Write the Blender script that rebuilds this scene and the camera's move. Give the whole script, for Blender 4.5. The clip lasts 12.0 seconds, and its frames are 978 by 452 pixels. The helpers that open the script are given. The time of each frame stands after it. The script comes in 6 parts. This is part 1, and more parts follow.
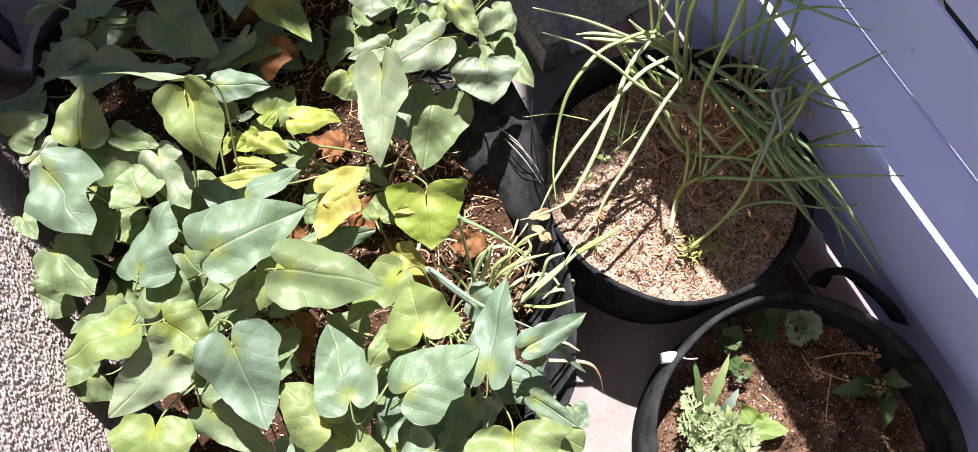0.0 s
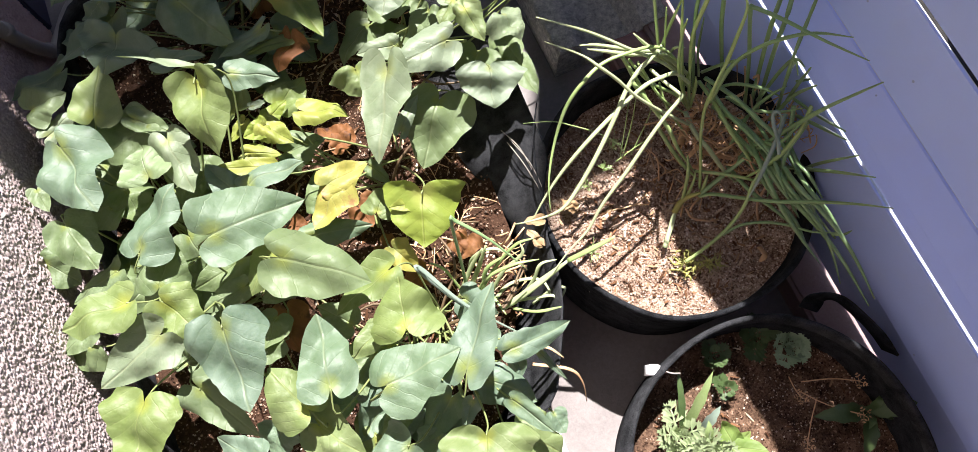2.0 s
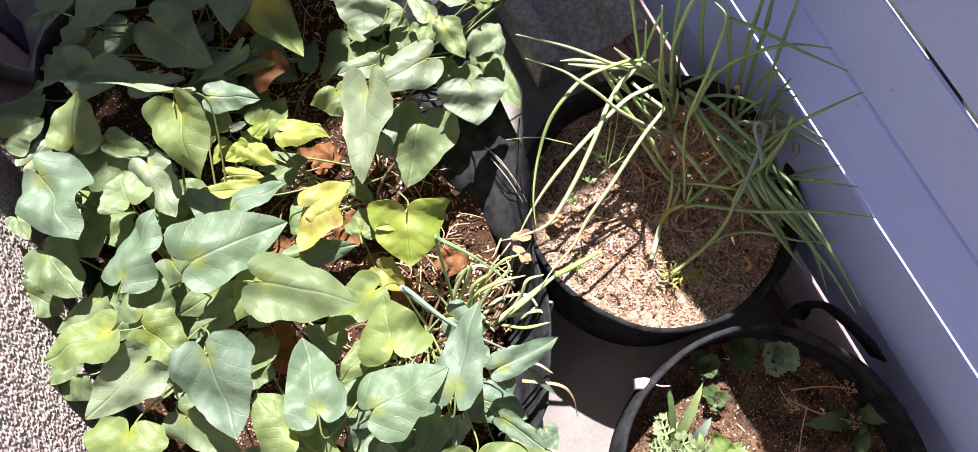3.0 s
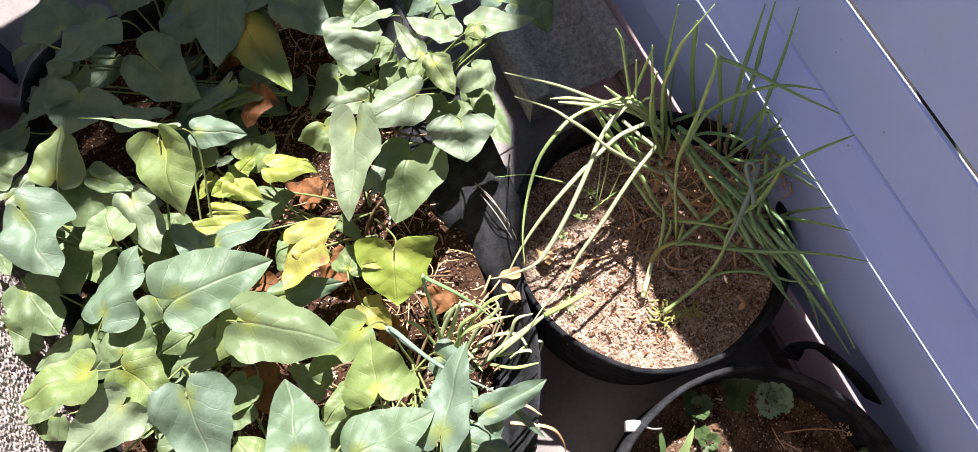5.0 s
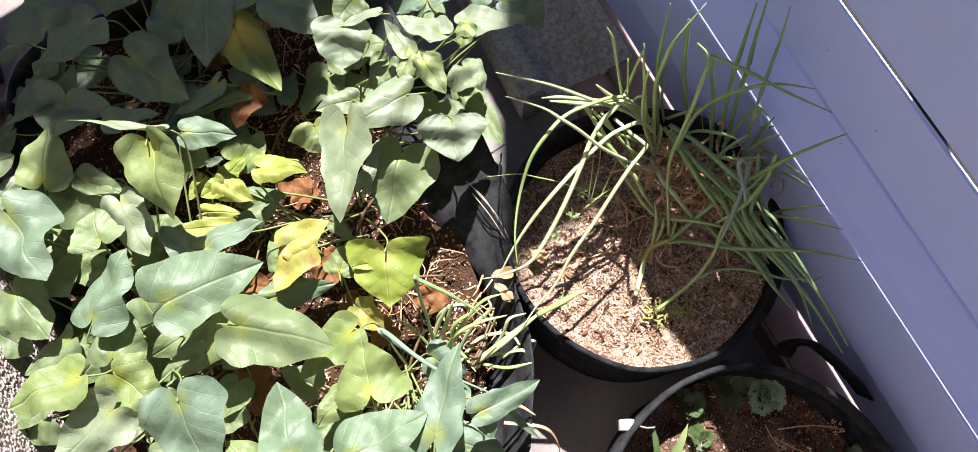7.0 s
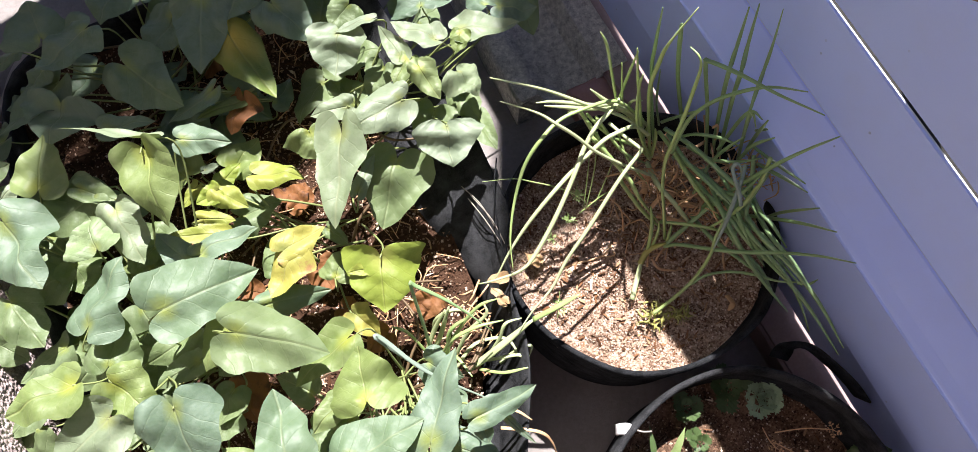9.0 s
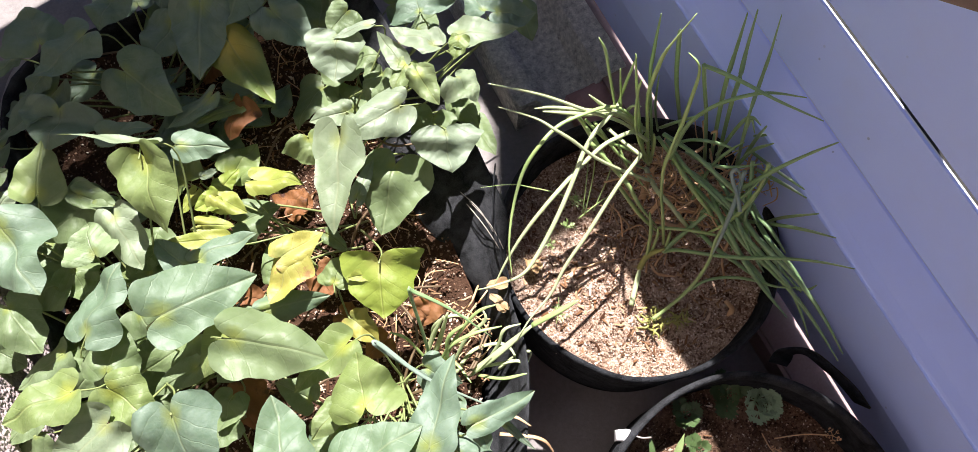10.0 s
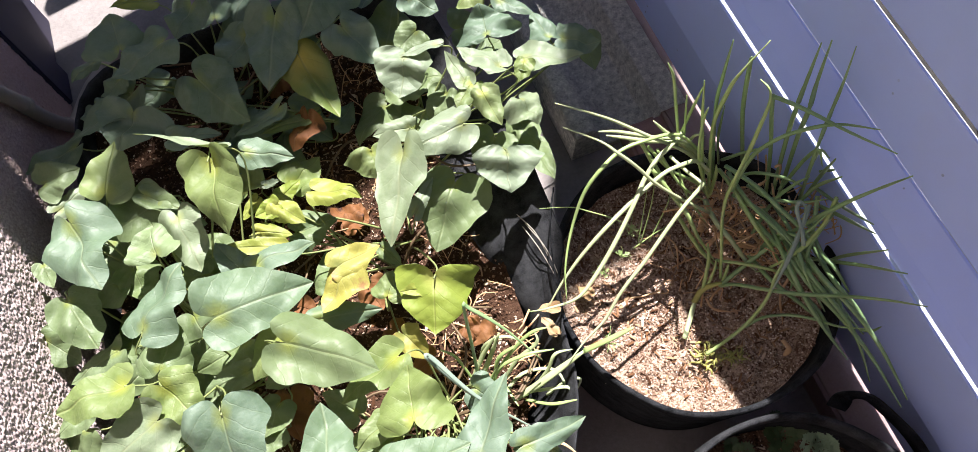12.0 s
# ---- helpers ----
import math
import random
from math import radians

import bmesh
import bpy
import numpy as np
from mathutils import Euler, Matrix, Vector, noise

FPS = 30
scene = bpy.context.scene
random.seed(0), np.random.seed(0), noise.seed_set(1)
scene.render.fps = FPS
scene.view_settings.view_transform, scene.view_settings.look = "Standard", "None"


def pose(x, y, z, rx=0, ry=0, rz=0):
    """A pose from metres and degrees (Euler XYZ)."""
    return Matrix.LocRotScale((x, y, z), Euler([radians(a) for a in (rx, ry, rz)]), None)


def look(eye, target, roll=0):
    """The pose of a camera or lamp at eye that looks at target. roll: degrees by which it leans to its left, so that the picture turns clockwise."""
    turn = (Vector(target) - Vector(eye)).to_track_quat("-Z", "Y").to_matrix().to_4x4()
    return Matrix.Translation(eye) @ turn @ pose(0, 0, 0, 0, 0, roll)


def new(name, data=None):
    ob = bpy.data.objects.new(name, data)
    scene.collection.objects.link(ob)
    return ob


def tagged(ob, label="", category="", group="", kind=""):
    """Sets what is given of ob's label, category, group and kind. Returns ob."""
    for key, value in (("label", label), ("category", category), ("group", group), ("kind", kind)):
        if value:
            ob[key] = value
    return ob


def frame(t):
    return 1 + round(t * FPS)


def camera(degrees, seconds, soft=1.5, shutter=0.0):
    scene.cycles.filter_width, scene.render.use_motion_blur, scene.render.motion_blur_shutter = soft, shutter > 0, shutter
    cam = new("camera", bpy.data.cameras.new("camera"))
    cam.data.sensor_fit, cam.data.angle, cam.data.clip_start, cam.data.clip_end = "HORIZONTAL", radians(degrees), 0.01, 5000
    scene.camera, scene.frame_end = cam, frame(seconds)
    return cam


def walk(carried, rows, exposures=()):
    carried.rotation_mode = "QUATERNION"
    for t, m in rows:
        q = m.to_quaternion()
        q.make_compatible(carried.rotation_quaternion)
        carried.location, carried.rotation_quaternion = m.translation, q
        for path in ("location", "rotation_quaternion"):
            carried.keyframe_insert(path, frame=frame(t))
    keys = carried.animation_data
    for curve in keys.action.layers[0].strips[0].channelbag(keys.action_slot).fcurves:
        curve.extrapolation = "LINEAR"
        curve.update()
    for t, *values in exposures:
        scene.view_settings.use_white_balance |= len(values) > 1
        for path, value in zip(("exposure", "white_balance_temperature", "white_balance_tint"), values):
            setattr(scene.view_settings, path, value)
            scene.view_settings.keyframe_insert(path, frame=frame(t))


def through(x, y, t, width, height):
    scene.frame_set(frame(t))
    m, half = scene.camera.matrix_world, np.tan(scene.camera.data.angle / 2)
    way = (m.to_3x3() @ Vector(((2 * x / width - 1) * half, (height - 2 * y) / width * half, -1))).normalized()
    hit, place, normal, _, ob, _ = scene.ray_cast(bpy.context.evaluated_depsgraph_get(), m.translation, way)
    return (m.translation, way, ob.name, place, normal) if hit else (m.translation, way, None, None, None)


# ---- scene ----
cam = camera(65.0, 12.0, soft=0.5)
PATH = [
    (0, (-0.0000, -0.0000, 1.3000), (0.1245, 0.2553, 0.3412), 0.00),
    (0.5, (0.0038, -0.0013, 1.2952), (0.1335, 0.2380, 0.3330), 1.90),
    (1, (0.0047, 0.0003, 1.3008), (0.1269, 0.2352, 0.3365), 1.17),
    (1.5, (0.0208, -0.0116, 1.3184), (0.1255, 0.2533, 0.3599), -2.19),
    (2, (0.0458, -0.0113, 1.3182), (0.1313, 0.2509, 0.3569), -3.78),
    (2.5, (0.0537, -0.0101, 1.3187), (0.1428, 0.2639, 0.3611), -4.89),
    (3, (0.0559, -0.0012, 1.3180), (0.1575, 0.2643, 0.3592), -2.48),
    (3.5, (0.0580, 0.0091, 1.3187), (0.1776, 0.2935, 0.3675), -0.69),
    (3.7, (0.0603, 0.0082, 1.3173), (0.1877, 0.2952, 0.3678), -0.33),
    (5.3, (0.0766, 0.0169, 1.3095), (0.1933, 0.3066, 0.3595), -1.08),
    (5.5, (0.0789, 0.0158, 1.3086), (0.1954, 0.2991, 0.3567), -0.96),
    (6, (0.0806, 0.0255, 1.3082), (0.2001, 0.2988, 0.3537), 0.30),
    (6.5, (0.0808, 0.0245, 1.3105), (0.2035, 0.3112, 0.3604), -1.05),
    (7, (0.0778, 0.0255, 1.3095), (0.2008, 0.3026, 0.3565), 0.31),
    (7.2, (0.0784, 0.0240, 1.3091), (0.1981, 0.3059, 0.3571), -0.46),
    (8.8, (0.0834, 0.0211, 1.3133), (0.2047, 0.3031, 0.3616), -0.92),
    (9, (0.0834, 0.0246, 1.3102), (0.2086, 0.3057, 0.3588), -0.04),
    (9.5, (0.0853, 0.0243, 1.3123), (0.2130, 0.3117, 0.3631), -0.12),
    (10, (0.0850, 0.0255, 1.3097), (0.2130, 0.3117, 0.3602), 0.02),
    (10.5, (0.0806, 0.0252, 1.3078), (0.2070, 0.3112, 0.3579), -0.01),
    (11, (0.0782, 0.0193, 1.3088), (0.1924, 0.3139, 0.3600), -2.44),
    (11.5, (0.0688, 0.0146, 1.3133), (0.1748, 0.3565, 0.3796), -5.17),
    (12, (0.0487, 0.0093, 1.2963), (0.1548, 0.3638, 0.3673), -3.86),
]
walk(cam, [(t, look(eye, target, roll)) for t, eye, target, roll in PATH])

# ---- world, sun and exposure ----
TO_SUN = Vector((0.36, 0.83, 1.50)).normalized()
world = bpy.data.worlds.new("sky_world")
scene.world = world
world.use_nodes = True
wn = world.node_tree
sky = wn.nodes.new("ShaderNodeTexSky")
sky.sky_type, sky.sun_disc = "NISHITA", False
sky.sun_elevation, sky.sun_rotation = math.asin(TO_SUN.z), math.atan2(TO_SUN.x, TO_SUN.y)
wn.links.new(sky.outputs[0], wn.nodes["Background"].inputs[0])
wn.nodes["Background"].inputs[1].default_value = 0.026
sun = new("sun", bpy.data.lights.new("sun", "SUN"))
sun.data.energy, sun.data.angle, sun.data.color = 5.0, radians(0.6), (1.0, 0.95, 0.965)
sun.matrix_world = look(TO_SUN * 6, (0, 0, 0))
scene.view_settings.exposure = 1.48


# ---- materials ----
def mat(name):
    m = bpy.data.materials.new(name)
    m.use_nodes = True
    return m, m.node_tree.nodes, m.node_tree.links, m.node_tree.nodes["Principled BSDF"]


def ramp(nodes, links, source, stops):
    r = nodes.new("ShaderNodeValToRGB")
    while len(r.color_ramp.elements) < len(stops):
        r.color_ramp.elements.new(0.5)
    for e, (at, col) in zip(r.color_ramp.elements, stops):
        e.position, e.color = at, (*col, 1)
    links.new(source, r.inputs[0])
    return r.outputs[0]


def tex_noise(nodes, links, scale, detail=6.0, rough=0.6, coord="Object"):
    c = nodes.new("ShaderNodeTexCoord")
    n = nodes.new("ShaderNodeTexNoise")
    n.inputs["Scale"].default_value, n.inputs["Detail"].default_value, n.inputs["Roughness"].default_value = scale, detail, rough
    links.new(c.outputs[coord], n.inputs["Vector"])
    return n.outputs["Fac"]


def math_node(nodes, links, op, a, b=0.0, c=0.0):
    n = nodes.new("ShaderNodeMath")
    n.operation = op
    for i, v in enumerate((a, b, c)):
        if isinstance(v, (int, float)):
            n.inputs[i].default_value = v
        else:
            links.new(v, n.inputs[i])
    return n.outputs[0]


def mix_color(nodes, links, fac, a, b, mode="MIX"):
    n = nodes.new("ShaderNodeMix")
    n.data_type, n.blend_type = "RGBA", mode
    for s, v in ((n.inputs[0], fac), (n.inputs[6], a), (n.inputs[7], b)):
        if isinstance(v, (int, float)):
            s.default_value = v
        elif isinstance(v, tuple):
            s.default_value = (*v, 1)
        else:
            links.new(v, s)
    return n.outputs[2]


def add_bump(nodes, links, bsdf, height, strength, distance):
    b = nodes.new("ShaderNodeBump")
    b.inputs["Strength"].default_value, b.inputs["Distance"].default_value = strength, distance
    links.new(height, b.inputs["Height"])
    links.new(b.outputs[0], bsdf.inputs["Normal"])


def rough_mat(name, dark, light, scale, rough, bump=0.4, depth=0.002, fine=0.0, metal=0.0, lo=0.3, hi=0.7):
    """A surface with broad stains and fine grain."""
    m, n, l, p = mat(name)
    broad = tex_noise(n, l, scale)
    small = tex_noise(n, l, fine or scale * 12, 8, 0.7)
    both = math_node(n, l, "ADD", math_node(n, l, "MULTIPLY", broad, 0.55), math_node(n, l, "MULTIPLY", small, 0.45))
    l.new(ramp(n, l, both, [(lo, dark), (hi, light)]), p.inputs["Base Color"])
    p.inputs["Roughness"].default_value, p.inputs["Metallic"].default_value = rough, metal
    p.inputs["Specular IOR Level"].default_value = 0.08 if rough > 0.88 else 0.5
    add_bump(n, l, p, small, bump, depth)
    return m


def leaf_mat(name, body, body_two, heart, vein, heart_size=0.35, patch=None, patch_at=0.6, through=0.17, rough=0.52):
    """A potato leaf: pale radiating veins, a yellow heart where the stalk joins, blotches, some light through the blade."""
    m, n, l, p = mat(name)
    uv = n.new("ShaderNodeUVMap")
    sep = n.new("ShaderNodeSeparateXYZ")
    l.new(uv.outputs[0], sep.inputs[0])
    across, along = sep.outputs[0], sep.outputs[1]
    info = n.new("ShaderNodeObjectInfo")
    side = math_node(n, l, "ABSOLUTE", across)
    midrib = math_node(n, l, "SMOOTH_MIN", math_node(n, l, "DIVIDE", side, 0.022), 1.0, 0.2)
    wander = math_node(n, l, "MULTIPLY", math_node(n, l, "SUBTRACT", tex_noise(n, l, 60.0, 3, 0.5), 0.5), 0.10)
    skew = math_node(n, l, "ADD", math_node(n, l, "SUBTRACT", along, math_node(n, l, "MULTIPLY", side, 0.85)), wander)
    saw = math_node(n, l, "PINGPONG", math_node(n, l, "MULTIPLY", skew, 4.6), 0.5)
    sidevein = math_node(n, l, "SMOOTH_MIN", math_node(n, l, "DIVIDE", saw, 0.05), 1.0, 0.3)
    veins = math_node(n, l, "SUBTRACT", 1.0, math_node(n, l, "MULTIPLY", midrib, math_node(n, l, "ADD", 0.70, math_node(n, l, "MULTIPLY", sidevein, 0.30))), 0)
    grain = tex_noise(n, l, 42.0, 7, 0.68)
    cells = n.new("ShaderNodeTexVoronoi")
    cells.feature, cells.voronoi_dimensions = "DISTANCE_TO_EDGE", "2D"
    cells.inputs["Scale"].default_value = 13.0
    shift = n.new("ShaderNodeVectorMath")
    shift.operation = "ADD"
    l.new(uv.outputs[0], shift.inputs[0])
    l.new(math_node(n, l, "MULTIPLY", tex_noise(n, l, 90.0, 3, 0.5), 0.06), shift.inputs[1])
    l.new(shift.outputs[0], cells.inputs["Vector"])
    quilt = math_node(n, l, "SMOOTH_MIN", math_node(n, l, "MULTIPLY", cells.outputs["Distance"], 3.2), 1.0, 0.4)
    fine = tex_noise(n, l, 320.0, 4, 0.6)
    base = mix_color(n, l, math_node(n, l, "MULTIPLY_ADD", grain, 2.4, -0.7), body, body_two)
    base = mix_color(n, l, math_node(n, l, "MULTIPLY", info.outputs["Random"], 0.45), base, body_two)
    lime = math_node(n, l, "MULTIPLY", math_node(n, l, "FRACT", math_node(n, l, "MULTIPLY", info.outputs["Random"], 17.3)), 0.30)
    base = mix_color(n, l, lime, base, (body[0] * 1.7, body[1] * 1.5, body[2] * 1.0))
    far = math_node(n, l, "SQRT", math_node(n, l, "ADD", math_node(n, l, "MULTIPLY", math_node(n, l, "MULTIPLY", side, side), 1.6), math_node(n, l, "MULTIPLY", along, along)))
    near = n.new("ShaderNodeMapRange")
    near.inputs["From Min"].default_value, near.inputs["From Max"].default_value = heart_size, 0.0
    l.new(math_node(n, l, "ADD", far, math_node(n, l, "MULTIPLY", math_node(n, l, "SUBTRACT", grain, 0.5), 0.25)), near.inputs["Value"])
    base = mix_color(n, l, math_node(n, l, "MULTIPLY_ADD", quilt, -0.07, 0.065), base, vein)
    base = mix_color(n, l, near.outputs[0], base, heart)
    base = mix_color(n, l, math_node(n, l, "MULTIPLY", veins, 0.52), base, vein)
    if patch:
        blot = ramp(n, l, tex_noise(n, l, 26.0, 6, 0.65), [(patch_at, (0, 0, 0)), (patch_at + 0.08, (1, 1, 1))])
        base = mix_color(n, l, blot, base, patch)
    l.new(base, p.inputs["Base Color"])
    p.inputs["Roughness"].default_value = rough
    p.inputs["Specular IOR Level"].default_value = 0.45
    relief = math_node(n, l, "ADD", math_node(n, l, "MULTIPLY", veins, -0.5), math_node(n, l, "ADD", math_node(n, l, "MULTIPLY", grain, 0.20), math_node(n, l, "ADD", math_node(n, l, "MULTIPLY", quilt, 0.05), math_node(n, l, "MULTIPLY", fine, 0.20))))
    add_bump(n, l, p, relief, 0.7, 0.0022)
    glow = n.new("ShaderNodeBsdfTranslucent")
    l.new(mix_color(n, l, 0.6, base, (0.30, 0.42, 0.06)), glow.inputs["Color"])
    both = n.new("ShaderNodeMixShader")
    both.inputs[0].default_value = through
    l.new(p.outputs[0], both.inputs[1])
    l.new(glow.outputs[0], both.inputs[2])
    l.new(both.outputs[0], n["Material Output"].inputs["Surface"])
    return m


LEAF = {
    "g": leaf_mat("leaf_green", (0.092, 0.145, 0.050), (0.190, 0.242, 0.134), (0.23, 0.27, 0.06), (0.24, 0.29, 0.14), 0.16),
    "gb": leaf_mat("leaf_blue_green", (0.080, 0.137, 0.076), (0.168, 0.232, 0.170), (0.25, 0.30, 0.08), (0.25, 0.30, 0.17), 0.19),
    "gs": leaf_mat("leaf_green_scorched", (0.14, 0.205, 0.095), (0.22, 0.285, 0.15), (0.25, 0.29, 0.09), (0.24, 0.28, 0.14), 0.25, (0.42, 0.26, 0.10), 0.64),
    "gy": leaf_mat("leaf_green_yellow_heart", (0.108, 0.164, 0.042), (0.210, 0.262, 0.118), (0.31, 0.34, 0.06), (0.29, 0.33, 0.12), 0.24),
    "gy2": leaf_mat("leaf_turning", (0.10, 0.16, 0.045), (0.19, 0.24, 0.06), (0.46, 0.37, 0.05), (0.28, 0.29, 0.09), 0.5),
    "y": leaf_mat("leaf_yellow_green", (0.17, 0.22, 0.036), (0.27, 0.30, 0.065), (0.34, 0.34, 0.07), (0.34, 0.36, 0.12), 0.4),
    "yy": leaf_mat("leaf_yellow", (0.27, 0.27, 0.055), (0.38, 0.35, 0.10), (0.27, 0.30, 0.09), (0.38, 0.37, 0.14), 0.35, (0.33, 0.19, 0.075), 0.54),
    "gp": leaf_mat("leaf_pale_green", (0.135, 0.190, 0.108), (0.245, 0.295, 0.205), (0.26, 0.29, 0.10), (0.27, 0.30, 0.17), 0.17),
    "yg": leaf_mat("leaf_bright_yellow_green", (0.150, 0.216, 0.031), (0.258, 0.314, 0.060), (0.36, 0.37, 0.10), (0.27, 0.30, 0.08), 0.34),
    "lg": leaf_mat("leaf_light_green", (0.16, 0.26, 0.06), (0.25, 0.35, 0.10), (0.28, 0.38, 0.10), (0.40, 0.46, 0.18), 0.3, None, 0.6, 0.35),
    "dry": leaf_mat("leaf_dry", (0.16, 0.055, 0.018), (0.27, 0.125, 0.045), (0.22, 0.09, 0.03), (0.28, 0.15, 0.07), 0.4, (0.075, 0.028, 0.015), 0.54, 0.2, 0.7),
    "husk": leaf_mat("leaf_husk", (0.42, 0.27, 0.14), (0.56, 0.40, 0.24), (0.40, 0.24, 0.11), (0.50, 0.36, 0.22), 0.4, (0.24, 0.12, 0.06), 0.6, 0.2, 0.7),
}
STALK = rough_mat("leafstalk", (0.17, 0.22, 0.07), (0.27, 0.31, 0.12), 30, 0.5, 0.15)
STALK_RED = rough_mat("vine_stem", (0.10, 0.06, 0.035), (0.20, 0.14, 0.07), 30, 0.6, 0.2)
FELT = rough_mat("black_felt", (0.006, 0.0065, 0.007), (0.052, 0.055, 0.060), 40, 0.95, 1.0, 0.0025, 700, lo=0.38, hi=0.66)
# lighter copy of the black felt: sunlight on planter and rims put into the colour
FELT_LIT = rough_mat("lit_felt", (0.012, 0.0125, 0.013), (0.078, 0.080, 0.085), 40, 0.95, 1.0, 0.0025, 700, lo=0.38, hi=0.66)
SOIL_MOIST = rough_mat("soil_moist", (0.022, 0.010, 0.006), (0.32, 0.20, 0.13), 22, 0.9, 0.9, 0.004, 260, lo=0.40, hi=0.66)
SOIL_DRY = rough_mat("soil_dry", (0.15, 0.085, 0.055), (0.56, 0.42, 0.32), 30, 0.95, 0.7, 0.005, 240, lo=0.42, hi=0.58)
SOIL = rough_mat("soil", (0.020, 0.009, 0.006), (0.115, 0.064, 0.040), 22, 0.95, 0.9, 0.004, 260)
FLOOR = rough_mat("floor_concrete", (0.17, 0.15, 0.14), (0.31, 0.28, 0.262), 9, 0.85, 0.5, 0.002, 160)
CURB = rough_mat("curb_mortar", (0.27, 0.19, 0.18), (0.40, 0.30, 0.285), 16, 0.9, 0.6, 0.002, 220)
CONCRETE = rough_mat("trough_concrete", (0.30, 0.30, 0.27), (0.92, 0.90, 0.80), 110, 0.92, 1.0, 0.005, 420, lo=0.36, hi=0.66)
STUCCO, sn, sl, sp = mat("stucco")
grain_fac = tex_noise(sn, sl, 210, 8, 0.7)
coat = ramp(sn, sl, grain_fac, [(0.36, (0.36, 0.27, 0.255)), (0.62, (0.74, 0.63, 0.60))])
place = sn.new("ShaderNodeSeparateXYZ")
sl.new(sn.new("ShaderNodeTexCoord").outputs["Object"], place.inputs[0])
# reddish shade with warm bounce light, painted into the coat towards the far end
warm_shade = sn.new("ShaderNodeMapRange")
warm_shade.inputs["From Min"].default_value, warm_shade.inputs["From Max"].default_value = 0.56, 0.92
sl.new(math_node(sn, sl, "ADD", place.outputs[1], math_node(sn, sl, "MULTIPLY", math_node(sn, sl, "SUBTRACT", tex_noise(sn, sl, 9, 6, 0.65), 0.5), 0.5)), warm_shade.inputs["Value"])
sl.new(mix_color(sn, sl, math_node(sn, sl, "MULTIPLY", warm_shade.outputs[0], 0.8), coat, (0.60, 0.39, 0.31)), sp.inputs["Base Color"])
sp.inputs["Roughness"].default_value = 0.85
add_bump(sn, sl, sp, grain_fac, 0.6, 0.0016)
SLAT = rough_mat("slat_paint", (0.44, 0.555, 0.98), (0.50, 0.615, 0.99), 5, 0.42, 0.06, 0.0006, 700)
dn, dl = SLAT.node_tree.nodes, SLAT.node_tree.links
spots = dn.new("ShaderNodeTexVoronoi")
spots.inputs["Scale"].default_value = 34.0
dl.new(dn.new("ShaderNodeTexCoord").outputs["Object"], spots.inputs["Vector"])
spot = ramp(dn, dl, spots.outputs["Distance"], [(0.045, (1, 1, 1)), (0.075, (0, 0, 0))])
where = ramp(dn, dl, tex_noise(dn, dl, 7.0, 4, 0.6), [(0.50, (0, 0, 0)), (0.60, (1, 1, 1))])
film_of_dust = ramp(dn, dl, tex_noise(dn, dl, 16.0, 6, 0.65), [(0.45, (0, 0, 0)), (0.8, (1, 1, 1))])
paint = dn["Principled BSDF"].inputs["Base Color"]
coat_of_paint = paint.links[0].from_socket
dusty = mix_color(dn, dl, math_node(dn, dl, "MULTIPLY", film_of_dust, 0.12), coat_of_paint, (0.50, 0.47, 0.45))
dl.new(mix_color(dn, dl, math_node(dn, dl, "MULTIPLY", spot, math_node(dn, dl, "MULTIPLY", where, 0.75)), dusty, (0.10, 0.08, 0.08)), paint)
LEDGE = rough_mat("ledge_grey", (0.018, 0.017, 0.016), (0.055, 0.052, 0.048), 30, 0.9, 0.6, 0.002, 200)
HEM = rough_mat("bare_aluminium", (0.62, 0.62, 0.64), (0.74, 0.74, 0.76), 20, 0.4, 0.1, 0.0005)
POST = rough_mat("dark_frame_paint", (0.036, 0.032, 0.060), (0.052, 0.047, 0.085), 8, 0.75, 0.08, 0.0006, 500)
HOSE = rough_mat("hose_vinyl", (0.30, 0.27, 0.23), (0.40, 0.36, 0.31), 20, 0.55, 0.2, 0.001)
BRICK = rough_mat("brick_clay", (0.30, 0.17, 0.15), (0.43, 0.27, 0.245), 24, 0.9, 0.7, 0.002, 280)
TAG = rough_mat("white_plastic", (0.72, 0.72, 0.72), (0.80, 0.80, 0.80), 30, 0.4, 0.05)
ONION = rough_mat("onion_green", (0.15, 0.26, 0.105), (0.29, 0.42, 0.19), 26, 0.33, 0.15, 0.0008, 300)
ONION_LIGHT = rough_mat("onion_light_green", (0.24, 0.36, 0.11), (0.42, 0.53, 0.21), 26, 0.33, 0.15, 0.0008, 300)
ONION_GREY = rough_mat("onion_grey_green", (0.20, 0.27, 0.21), (0.29, 0.36, 0.28), 26, 0.45, 0.15, 0.0008, 300)
ONION_PALE = rough_mat("onion_pale", (0.36, 0.44, 0.20), (0.52, 0.58, 0.33), 26, 0.33, 0.15, 0.0008, 300)
STRAW = rough_mat("onion_straw", (0.50, 0.27, 0.12), (0.72, 0.50, 0.29), 40, 0.75, 0.3, 0.0008)
SPROUT = rough_mat("sprout_yellow", (0.26, 0.26, 0.06), (0.42, 0.40, 0.12), 60, 0.5, 0.2, 0.0006)
GROUND = rough_mat("ground_asphalt", (0.05, 0.05, 0.05), (0.10, 0.10, 0.10), 3, 0.9, 0.5, 0.004, 60)
